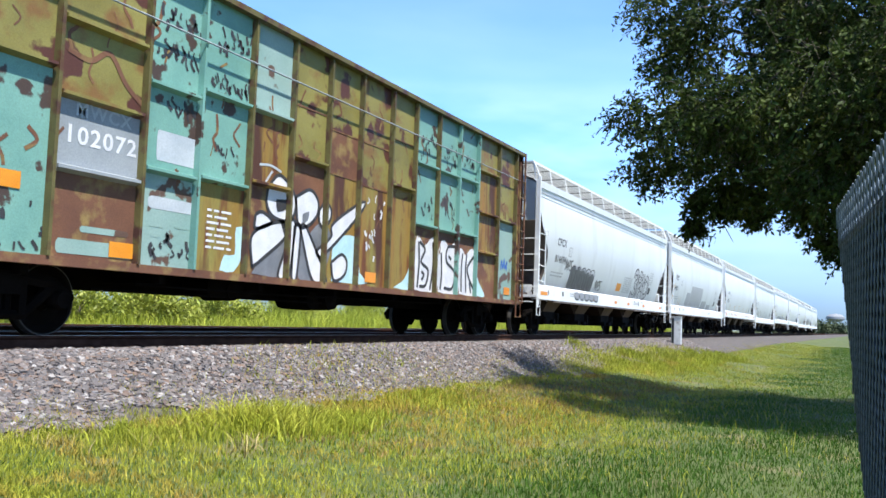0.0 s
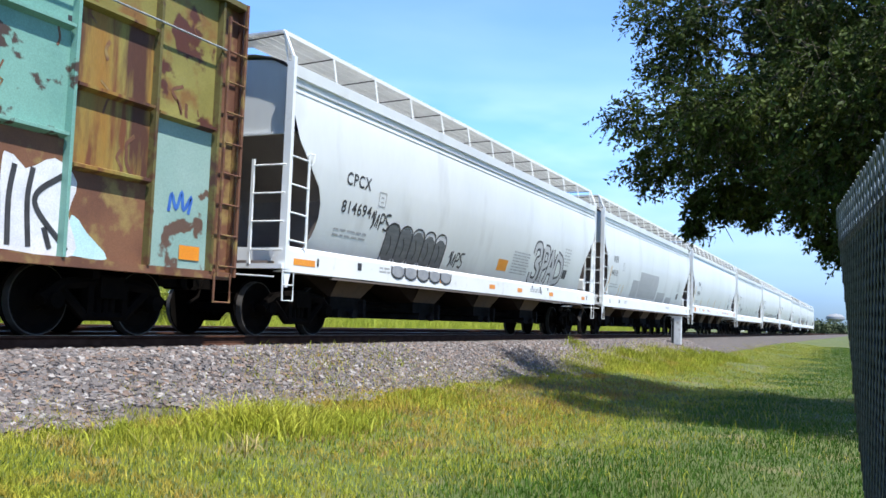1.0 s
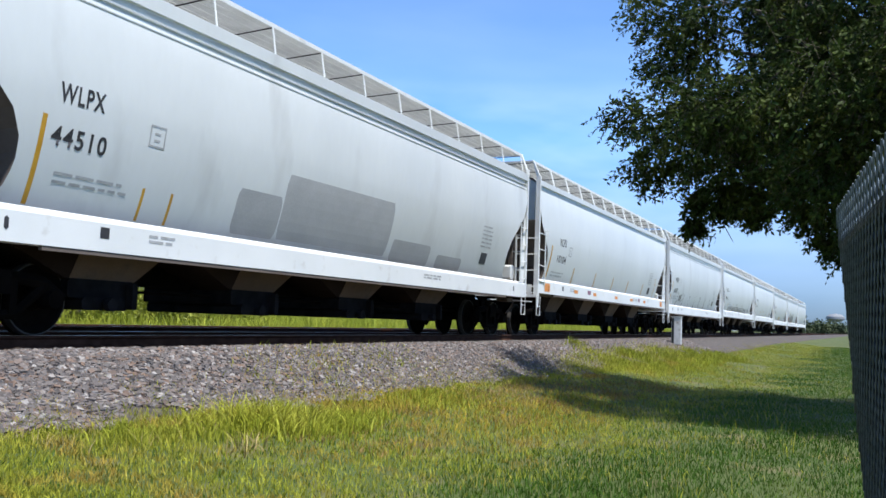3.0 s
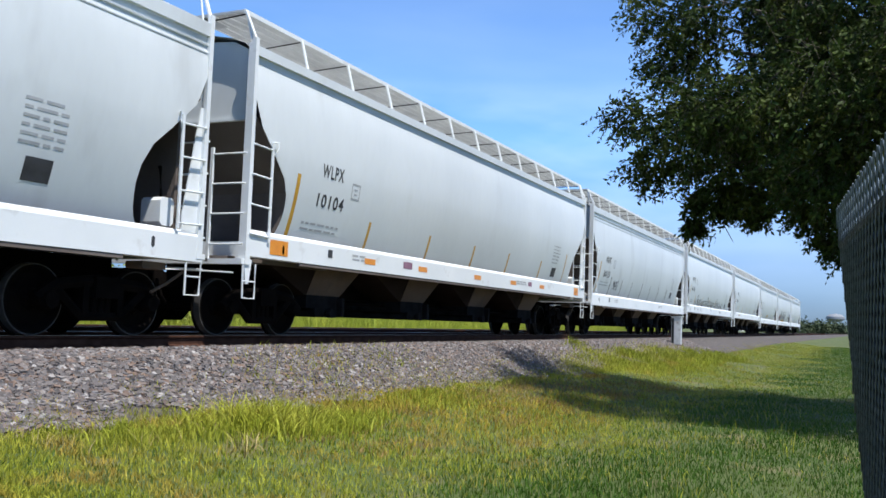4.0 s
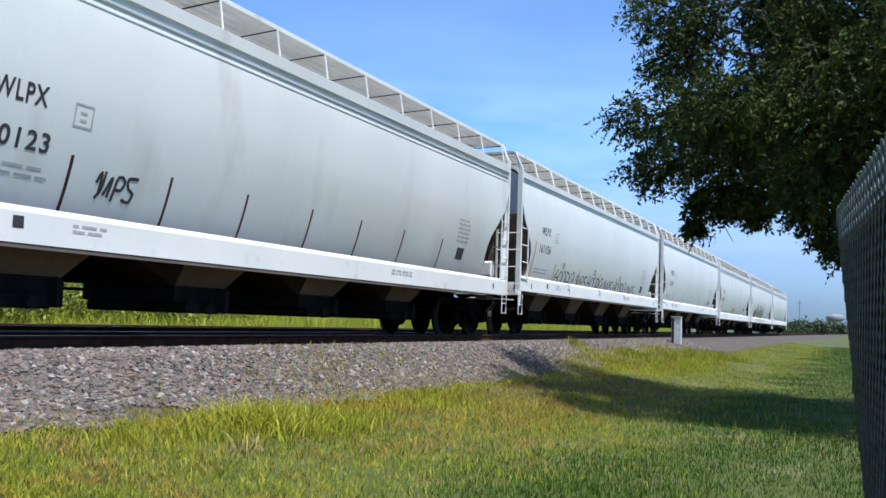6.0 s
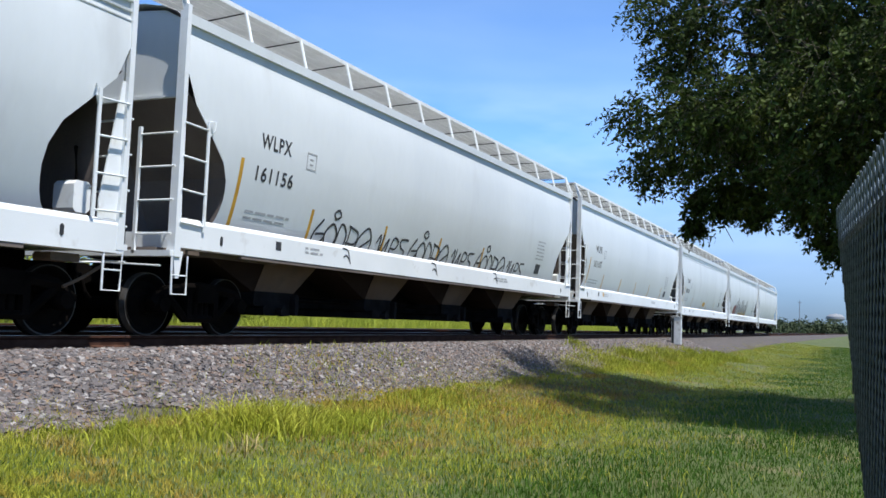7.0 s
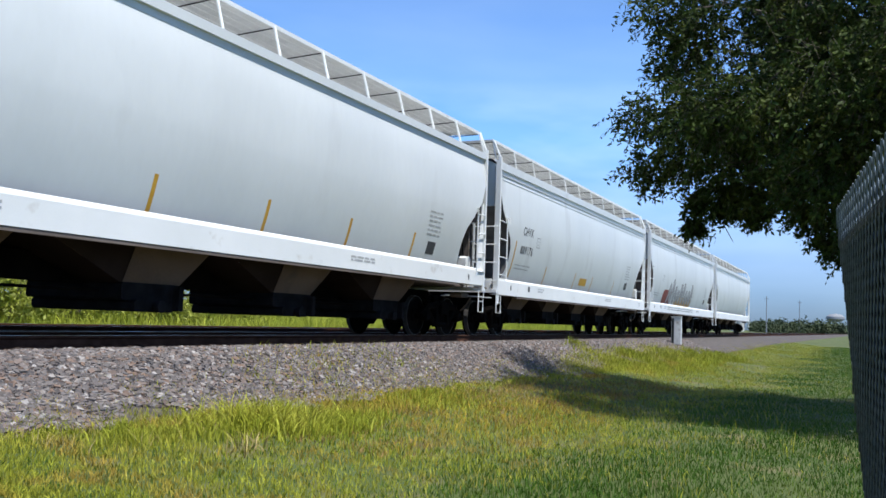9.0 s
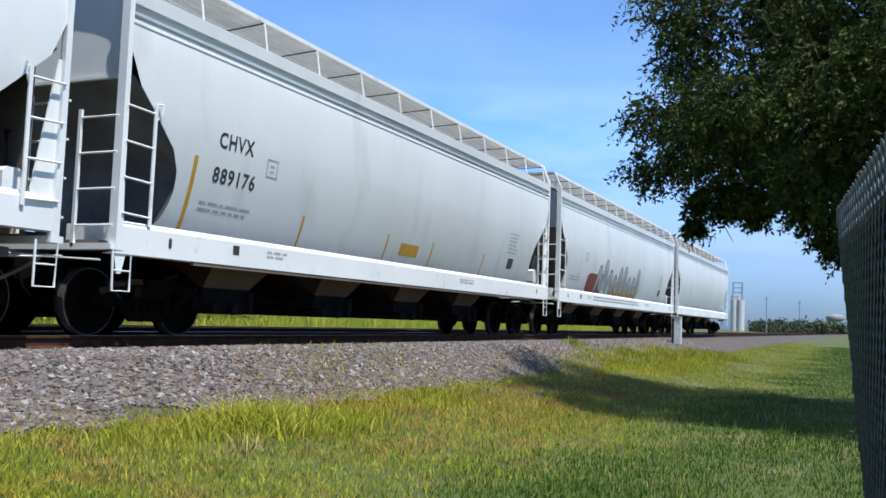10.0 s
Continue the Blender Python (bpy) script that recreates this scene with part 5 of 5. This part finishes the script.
for x in (FENCE_END, 0.9, FENCE_START):
    part("post", Shape().tube([fence_point(x, GROUND - 0.05, 0.03), fence_point(x, FENCE_TOP - 0.02, 0.03)], 0.03, 10), M["fence"], fence)
part("top_rail", Shape().tube([fence_point(FENCE_END, FENCE_TOP - 0.115, 0.025), fence_point(FENCE_START, FENCE_TOP - 0.115, 0.025)], 0.03, 10), M["fence"], fence)
part("bottom_rail", Shape().tube([fence_point(FENCE_END, GROUND + 0.06, 0.03), fence_point(FENCE_START, GROUND + 0.06, 0.03)], 0.02, 8), M["fence"], fence)
cloth = Shape()
for back in (0.010, 0.014):
    cloth.grid([[fence_point(FENCE_START + (FENCE_END - FENCE_START) * i / 30, z, back + 0.002 * math.sin(i * 1.9 + z * 3.0)) for z in (GROUND + 0.04, -0.6, 0.0, 0.5, FENCE_TOP - 0.1)] for i in range(31)])
part("screen_cloth", cloth, M["screen"], fence, "dark screen cloth behind the wire", fix=False)
mesh_wires = Shape()
height = FENCE_TOP + 0.03 - (GROUND + 0.02)
pitch_w = 0.082
n_wire = int((FENCE_END - FENCE_START + height) / pitch_w) + 1
for fam in (-1, 1):
    for i in range(n_wire):
        a = FENCE_START - height + i * pitch_w
        line = []
        for j in range(29):
            h = height * j / 28
            xx = a + h if fam > 0 else a + height - h
            if FENCE_START <= xx <= FENCE_END + 0.02:
                line.append(fence_point(xx, GROUND + 0.02 + h, 0.003 * fam))
        if len(line) > 1:
            mesh_wires.tube(line, 0.003, 4)
wires = part("wire_mesh", mesh_wires, M["wire"], fence, "grey galvanised wire", fix=False)
wires["kind"] = "stuff"
tagged(fence, "galvanised chain-link fence with dark screen cloth leaning over the lawn", "fence")

# ---- marker cabinet by the track ----
M["cabinet"] = material("white_cabinet_paint", [(0.58, 0.60, 0.62), (0.68, 0.70, 0.71)], 3, (0.4, 0.6), bump=0.05, grime=(0.3, 0.28, 0.25), grime_scale=5)
cab = new("signal_cabinet")
part("box", Shape().box(41.95, 42.25, 7.55, 7.97, -0.38, 0.86, c=0.02), M["cabinet"], cab)
part("pole", Shape().tube([(42.1, 7.76, -0.95), (42.1, 7.76, -0.36)], 0.07, 10), M["fence"], cab)
part("cap", Shape().box(41.92, 42.28, 7.52, 8.0, 0.862, 0.89), M["cabinet"], cab)
# dark strip down the left of the front face
part("hinge_strip", Shape().box(41.94, 41.952, 7.85, 7.95, -0.34, 0.8), M["fence"], cab)
tagged(cab, "narrow white trackside signal cabinet on a grey pole", "cabinet")

# ---- far off ----
M["concrete"] = material("pale_concrete", [(0.55, 0.55, 0.53), (0.64, 0.64, 0.62)], 0.2, (0.7, 0.9), bump=0.0, fine=2)
M["steel_far"] = material("grey_steel", [(0.22, 0.24, 0.27), (0.28, 0.30, 0.33)], 0.5, (0.5, 0.7), bump=0.0)
elev = new("grain_elevator")
ex, ey = 760.0, 92.5
s = Shape()
for k in range(4):
    part("silo", Shape().lathe([(0.0, 24.0), (2.6, 24.0), (2.6, -1.0)], axis="z", sides=20, at=(ex + (k // 2) * 5.0, ey - 2.5 + (k % 2) * 5.0, 0)), M["concrete"], elev, smooth=True)
part("headhouse", Shape().box(ex - 1.5, ex + 6.5, ey - 1.5, ey + 5.0, 24.0, 27.5, c=0.1), M["concrete"], elev)
s = Shape()
for a in (-3.5, 3.5):
    for b in (-3.5, 3.5):
        s.tube([(ex + 2 + a, ey + b, 24.0), (ex + 2 + a, ey + b, 38.0)], 0.25, 5)
for z in (30.0, 34.0, 38.0):
    s.tube([(ex - 1.5, ey - 3.5, z), (ex - 1.5, ey + 3.5, z), (ex + 5.5, ey + 3.5, z), (ex + 5.5, ey - 3.5, z), (ex - 1.5, ey - 3.5, z)], 0.2, 5)
part("conveyor_frame", s, M["steel_far"], elev, "grey steel frame on top")
tagged(elev, "pale concrete grain elevator with a steel frame on its roof", "grain elevator")

M["far_leaf"] = material("distant_foliage", [(0.035, 0.06, 0.025), (0.06, 0.085, 0.03)], 0.2, (0.7, 0.9), bump=0.0, per="island")
rf = np.random.RandomState(9)
pts = []
for k in range(150):
    t = rf.rand()
    x = 620 + 380 * rf.rand()
    y = x * (0.018 + 0.085 * t)
    h = 3.0 + 6.0 * rf.rand() * abs(math.sin(k * 0.9)) + 2.0 * rf.rand()
    for j in range(16):
        pts.append((x + 3.0 * rf.randn(), y + 2.6 * rf.randn(), -0.5 + h * rf.rand()))
woods = leaf_cloud("far_woods", np.array(pts), 14, 1.1, 0.9, 4, M["far_leaf"], 0.0)
tagged(woods, "dark green belt of distant trees on the horizon", "woods", kind="stuff")
tower = new("water_tower")
wx, wy = 1100.0, 29.0
part("tank", Shape().lathe([(0.0, 23.0), (6.0, 22.0), (9.5, 19.5), (9.8, 17.0), (6.0, 14.5), (1.6, 13.5), (1.4, 0.0)], axis="z", sides=24, at=(wx, wy, -1)), M["steel_far"], tower, smooth=True)
for k in range(6):
    a = k * math.pi / 3
    part("leg", Shape().tube([(wx + 7.5 * math.cos(a), wy + 7.5 * math.sin(a), -1), (wx + 7.0 * math.cos(a), wy + 7.0 * math.sin(a), 15.5)], 0.35, 6), M["concrete"], tower)
tagged(tower, "pale water tower beyond the trees", "water tower")
for x, y, h in ((520.0, 48.0, 19.0), (640.0, 38.5, 21.0)):
    p = new("utility_pole")
    part("mast", Shape().tube([(x, y, -1), (x, y, h)], [0.3, 0.18], 6), M["steel_far"], p)
    part("crossarm", Shape().box(x - 0.1, x + 0.1, y - 1.3, y + 1.3, h - 1.6, h - 1.35), M["steel_far"], p)
    tagged(p, "slender grey utility pole on the horizon", "utility pole", "utility poles")


# ---- the train ----
def stripes(car, xs, mat, width=0.07, z0=1.5, z1=2.22):
    for x in xs:
        part("stripe", patch(Shape(), x - width / 2, x + width / 2, z0, z1, on_body(0.004), rows=6), mat, car, fix=False)


def placard(car, x0, x1, z0, z1, mat, put):
    return part("placard", patch(Shape(), x0, x1, z0, z1, put, rows=2), mat, car, fix=False)


def frame_mark(car, x, z):
    """A small stencilled square outline."""
    s = Shape()
    for a, b, c, d in ((0, 0.3, 0, 0.025), (0, 0.3, 0.27, 0.295), (0, 0.025, 0, 0.295), (0.275, 0.3, 0, 0.295), (0.09, 0.2, 0.08, 0.11), (0.09, 0.2, 0.17, 0.2)):
        patch(s, x + a, x + b, z + c, z + d, on_body(0.004), rows=1)
    part("stencil_mark", s, M["faint"], car, fix=False)


def common_marks(car, seed, length, mark_z=2.55, sill=on_sill):
    small_print(car, 1.75, 2.95, 1.82, 2.02, 2, seed, on_body(0.004), M["faint"])
    small_print(car, length - 3.1, length - 2.45, 2.2, 2.8, 6, seed + 1, on_body(0.004), M["faint"])
    frame_mark(car, 3.15, mark_z)
    placard(car, length - 2.95, length - 2.55, 1.82, 2.1, M["ink"], on_body(0.004))
    small_print(car, 3.2, 3.75, 1.24, 1.38, 2, seed + 2, sill(0.004), M["faint"])
    placard(car, 2.35, 2.5, 1.24, 1.38, M["ink"], sill(0.004))
    small_print(car, length - 6.5, length - 5.6, 1.24, 1.36, 2, seed + 3, sill(0.004), M["faint"])


def orange_tape(car, xs, z=1.22, w=0.42, sill=on_sill):
    for x in xs:
        part("reflector", patch(Shape(), x, x + w, z, z + 0.11, sill(0.005), rows=1), M["orange"], car, "orange reflective tape", fix=False)


def name_lines(car, letters, number, x0, x1, z=2.8):
    lettering("car_letters", letters, x0, x0 + (x1 - x0) * 0.85, z, z + 0.24, M["ink"], car, on_body(0.005))
    lettering("car_number", number, x0 - 0.03, x1, z - 0.52, z - 0.28, M["ink"], car, on_body(0.005))


WORD = [[(0.28, 0.95), (0.05, 0.5), (0.02, 0.1), (0.3, 0.15), (0.42, 0.45), (0.1, 0.42)], [(0.5, 0.05), (0.42, 0.5), (0.65, 0.85), (0.85, 0.5), (0.75, 0.1), (0.5, 0.12)],
        [(0.7, 1.02), (0.6, 1.2), (0.75, 1.35), (0.85, 1.15), (0.7, 1.02)], [(0.85, 0.1), (0.95, 0.9), (1.2, 0.6), (1.15, 0.05), (0.85, 0.1)],
        [(1.3, 0.02), (1.32, 0.9)], [(1.25, 0.9), (1.65, 0.7), (1.6, 0.3), (1.25, 0.3)], [(1.65, 0.05), (1.75, 0.6), (2.05, 0.95), (2.25, 0.5), (2.2, 0.02)], [(1.75, 0.1), (2.2, 0.55)]]
WORD_B = [[(0.0, 0.5), (0.12, 0.85), (0.15, 0.2)], [(0.25, 0.9), (0.2, 0.3), (0.05, 0.02)], [(0.3, 0.15), (0.5, 0.75), (0.45, 0.1)], [(0.6, 0.0), (0.7, 0.8), (0.95, 0.7), (0.85, 0.4), (0.65, 0.4)],
          [(1.4, 0.85), (1.05, 0.8), (1.1, 0.5), (1.3, 0.35), (1.2, 0.05), (0.95, 0.12)]]


def scrawl_word(car, word, x, z, sx, sz):
    strokes("scrawl", [[(x + a * sx, z + b * sz) for a, b in line] for line in word], 0.045, M["ink"], car, on_body(0.006), "black spray-painted scrawl")


cars = [(box_car(), 5.55)]
HOPPERS = [(25.1, 18.8, 0, "light grey covered hopper car with bubble graffiti along the sill"), (45.05, 18.0, 0, "light grey covered hopper car with painted-over grey patches"),
           (64.05, 18.55, 1, "clean light grey covered hopper car with yellow stripes"), (83.55, 17.8, 0, "light grey covered hopper car with brown streaks"),
           (102.3, 18.5, 1, "light grey covered hopper car with black scrawled graffiti"), (121.85, 17.75, 1, "clean light grey covered hopper car"),
           (140.5, 17.3, 0, "light grey covered hopper car with yellow stripes"), (158.9, 18.7, 0, "light grey covered hopper car with colourful faded graffiti"),
           (178.7, 18.7, 0, "plain light grey covered hopper car at the train's end")]
for x0, length, style, words in HOPPERS:
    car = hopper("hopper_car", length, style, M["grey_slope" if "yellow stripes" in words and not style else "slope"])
    cars.append((tagged(car, words, "freight car", "cars of the train"), x0))
H = [c for c, _ in cars]

# first hopper
c = H[1]
name_lines(c, "CPCX", "814694", 1.88, 2.95)
common_marks(c, 11, 18.55)
halo, fill, low, line = Shape(), Shape(), Shape(), []
for k in range(5):
    x = 3.7 + 0.58 * k
    patch(halo, x - 0.06, x + 0.66, 1.5, 2.36 - 0.03 * k, on_body(0.004), 0.2)
    patch(fill, x, x + 0.57, 1.5, 2.29 - 0.03 * k, on_body(0.007), 0.2)
    patch(low, x, x + 0.55, 1.2, 1.43, on_sill(0.007), 0.16)
    line.append([(x, 1.52), (x, 1.9), (x + 0.04, 2.2), (x + 0.28, 2.3), (x + 0.54, 2.2), (x + 0.57, 1.8), (x + 0.56, 1.52)])
    line.append([(x + 0.2, 2.05), (x + 0.3, 1.85), (x + 0.25, 1.65)])
part("tag_halo", halo, M["white_paint"], c, fix=False)
part("tag_fill", fill, M["grey_paint"], c, "dark grey bubble letters with a white edge", fix=False)
part("tag_fill", low, M["mid_grey"], c, fix=False)
strokes("tag_outline", line, 0.04, M["ink"], c, on_body(0.010))
strokes("tag_outline", [[(3.7 + 0.58 * k, 1.42), (3.72 + 0.58 * k, 1.25), (3.98 + 0.58 * k, 1.18), (4.22 + 0.58 * k, 1.25), (4.26 + 0.58 * k, 1.42)] for k in range(5)], 0.04, M["ink"], c, on_sill(0.010))
scrawl_word(c, WORD_B, 3.0, 2.1, 0.55, 0.4)
scrawl_word(c, WORD_B, 6.95, 1.62, 0.6, 0.42)
placard(c, 10.0, 10.7, 1.74, 2.04, M["orange"], on_body(0.004))
small_print(c, 11.0, 12.35, 1.7, 2.35, 8, 17, on_body(0.004), M["faint"])
pieces = [[(11.95, 2.35), (12.05, 2.6), (12.4, 2.62), (12.5, 2.3), (12.2, 2.15), (12.5, 1.95), (12.4, 1.62), (12.0, 1.62), (11.95, 1.85)],
          [(12.78, 1.6), (12.8, 2.1), (12.78, 2.6)], [(12.8, 2.6), (13.15, 2.55), (13.2, 2.2), (12.85, 2.05)], [(13.25, 1.6), (13.4, 2.1), (13.55, 2.6)], [(13.55, 2.6), (13.75, 2.1), (13.85, 1.62)],
          [(13.4, 2.0), (13.7, 2.0)], [(14.0, 1.65), (13.95, 2.1), (14.05, 2.5)], [(14.05, 2.5), (14.5, 2.35), (14.65, 2.0), (14.5, 1.75), (14.0, 1.65)]]
pieces = [[(12.6 + (a - 11.9) * 1.02, b) for a, b in ln] for ln in pieces]
strokes("tag_outline", pieces, 0.30, M["ink"], c, on_body(0.005))
strokes("tag_fill", pieces, 0.17, M["pale_fill"], c, on_body(0.008), "pale bubble letters with black outlines")
strokes("paint_run", [[(12.2, 1.44), (12.22, 1.36)], [(12.9, 1.44), (12.95, 1.3), (13.05, 1.25)], [(13.6, 1.43), (13.62, 1.36)]], 0.1, M["grey_paint"], c, on_sill(0.006))
orange_tape(c, [0.25], 1.2, 0.65)
orange_tape(c, [6.0, 8.95, 11.0, 13.75, 17.2], 1.2, 0.38)

# second hopper
c = H[2]
name_lines(c, "WLPX", "44510", 1.62, 2.45)
common_marks(c, 23, 18.0)
stripes(c, [1.46], M["yellow"], 0.07, 1.56, 2.62)
stripes(c, [3.25, 3.8], M["yellow"], 0.05, 1.56, 2.0)
s = Shape()
for box in ((6.4, 10.2, 1.62, 2.7), (5.2, 6.37, 1.6, 2.3), (10.4, 12.2, 1.55, 2.0), (12.6, 14.0, 1.55, 1.85)):
    part("cover_patch", patch(Shape(), *box, on_body(0.004), 0.06), M["cover_grey"], c, "grey painted-over patch", fix=False)

# third hopper
c = H[3]
name_lines(c, "WLPX", "10104", 2.1, 2.95)
common_marks(c, 31, 18.45, sill=on_high_sill)
stripes(c, [1.42], M["yellow"], 0.1, 1.56, 2.75)
stripes(c, [4.05, 6.75, 9.3, 11.7, 14.4], M["yellow"], 0.085)
stripes(c, [16.7], M["yellow"], 0.06, 1.6, 2.6)
placard(c, 5.25, 5.65, 1.24, 1.38, M["label_red"], on_high_sill(0.005))
placard(c, 12.9, 13.2, 1.24, 1.36, M["label_red"], on_high_sill(0.005))
placard(c, 0.62, 1.12, 1.16, 1.40, M["orange"], on_high_sill(0.006))
orange_tape(c, [3.65, 5.95, 9.0, 11.5, 13.9], sill=on_high_sill)
placard(c, 17.35, 17.8, 1.16, 1.40, M["orange"], on_high_sill(0.006))

# fourth hopper
c = H[4]
name_lines(c, "WLPX", "60123", 2.02, 2.88, 2.68)
common_marks(c, 41, 17.8)
stripes(c, [1.4], M["yellow"], 0.08, 1.56, 2.7)
stripes(c, [3.25, 5.0, 6.72, 8.56, 10.26, 12.05, 13.95], M["rail"], 0.05)
scrawl_word(c, WORD_B, 3.7, 1.75, 0.5, 0.4)

# fifth hopper
c = H[5]
name_lines(c, "WLPX", "161156", 1.85, 2.83, 2.98)
common_marks(c, 53, 18.5, 2.85, on_high_sill)
stripes(c, [1.45], M["yellow"], 0.08, 1.56, 2.75)
stripes(c, [3.6, 6.3, 8.9, 11.45], M["yellow"], 0.08)
for x, k in ((3.75, 1.0), (7.5, 0.95), (11.15, 0.95)):
    scrawl_word(c, WORD, x, 1.6, 0.92 * k, 0.52)
    scrawl_word(c, WORD_B, x + 2.3 * k, 1.6, 0.95 * k, 0.5)
    strokes("scrawl", [[(x + 0.65, 1.45), (x + 0.85, 1.42), (x + 0.9, 1.3), (x + 0.95, 1.18)], [(x + 0.7, 1.28), (x + 0.8, 1.33), (x + 0.92, 1.25)]], 0.03, M["ink"], c, on_high_sill(0.005))

# sixth hopper
c = H[6]
name_lines(c, "WLPX", "161107", 2.05, 3.0, 2.95)
common_marks(c, 61, 17.75, 2.8, on_high_sill)
stripes(c, [1.5], M["yellow"], 0.08, 1.56, 2.72)
stripes(c, [3.6, 6.25, 8.85, 11.45, 14.1], M["yellow"], 0.08)
placard(c, 3.0, 3.12, 1.24, 1.4, M["yellow"], on_high_sill(0.005))

# seventh hopper
c = H[7]
name_lines(c, "CHVX", "889176", 1.94, 2.92)
common_marks(c, 71, 17.3)
stripes(c, [1.5], M["yellow"], 0.08, 1.52, 2.6)
stripes(c, [4.45, 7.55, 9.65, 12.65], M["yellow"], 0.06, 1.54, 2.08)
placard(c, 8.15, 9.0, 1.7, 1.95, M["yellow"], on_body(0.004))

# eighth hopper
c = H[8]
common_marks(c, 83, 18.7)
fans = [[(5.0 + 0.75 * k, 1.6), (5.3 + 0.75 * k, 2.4 + 0.25 * math.sin(k * 1.7)), (5.6 + 0.75 * k, 1.7)] for k in range(9)]
s = Shape()
patch(s, 3.8, 6.0, 1.5, 2.2, on_body(0.003), 0.3)
part("spray_cloud", s, M["maroon_paint"], c, fix=False)
s = Shape()
patch(s, 7.0, 11.6, 1.5, 2.0, on_body(0.003), 0.3)
part("spray_cloud", s, M["yellow"], c, fix=False)
strokes("tag_outline", fans, 0.34, M["grey_paint"], c, on_body(0.006))
strokes("tag_fill", fans, 0.2, M["cover_grey"], c, on_body(0.009), "faded grey, maroon and yellow graffiti")
small_print(c, 4.0, 11.0, 1.2, 1.4, 2, 87, on_sill(0.005), M["grey_paint"])


def motions():
    # the outer boughs swing slowly in the wind
    for bough in SWAYING:
        walk(bough, [(t, pose(0, -0.0115 * d, -0.002 * d)) for t, d in ((0.0, 14.0), (2.0, 7.0), (4.5, 6.0), (6.0, 12.0), (7.5, 18.0), (9.0, 30.0), (10.0, 44.0))])
    # the train runs at a nearly even pace; small differences along the way
    drift = [(0.0, -0.1), (0.5, 0.05), (1.0, 0.4), (1.5, 0.0), (2.0, 0.0), (2.5, 0.4), (3.25, 0.2), (4.0, 0.0), (4.5, 0.3), (5.0, -0.2), (5.5, 0.15), (6.25, 0.0),
             (7.0, -0.22), (7.5, 0.35), (8.0, -0.27), (8.5, -0.42), (9.0, 0.1), (9.5, 0.52), (10.0, 0.1)]
    turn = math.degrees(SPEED / 0.457 / FPS)
    for car, x0 in cars:
        walk(car, [(t, pose(x0 + d - SPEED * t, TRACK, 0)) for t, d in drift])
        for ob in car.children_recursive:
            if ob.name.startswith("wheelset"):
                x, y, z = ob.location
                walk(ob, [(k / FPS, pose(x, y, z, 0, -turn * k % 360, 0)) for k in range(int(10 * FPS) + 1)])


motions()
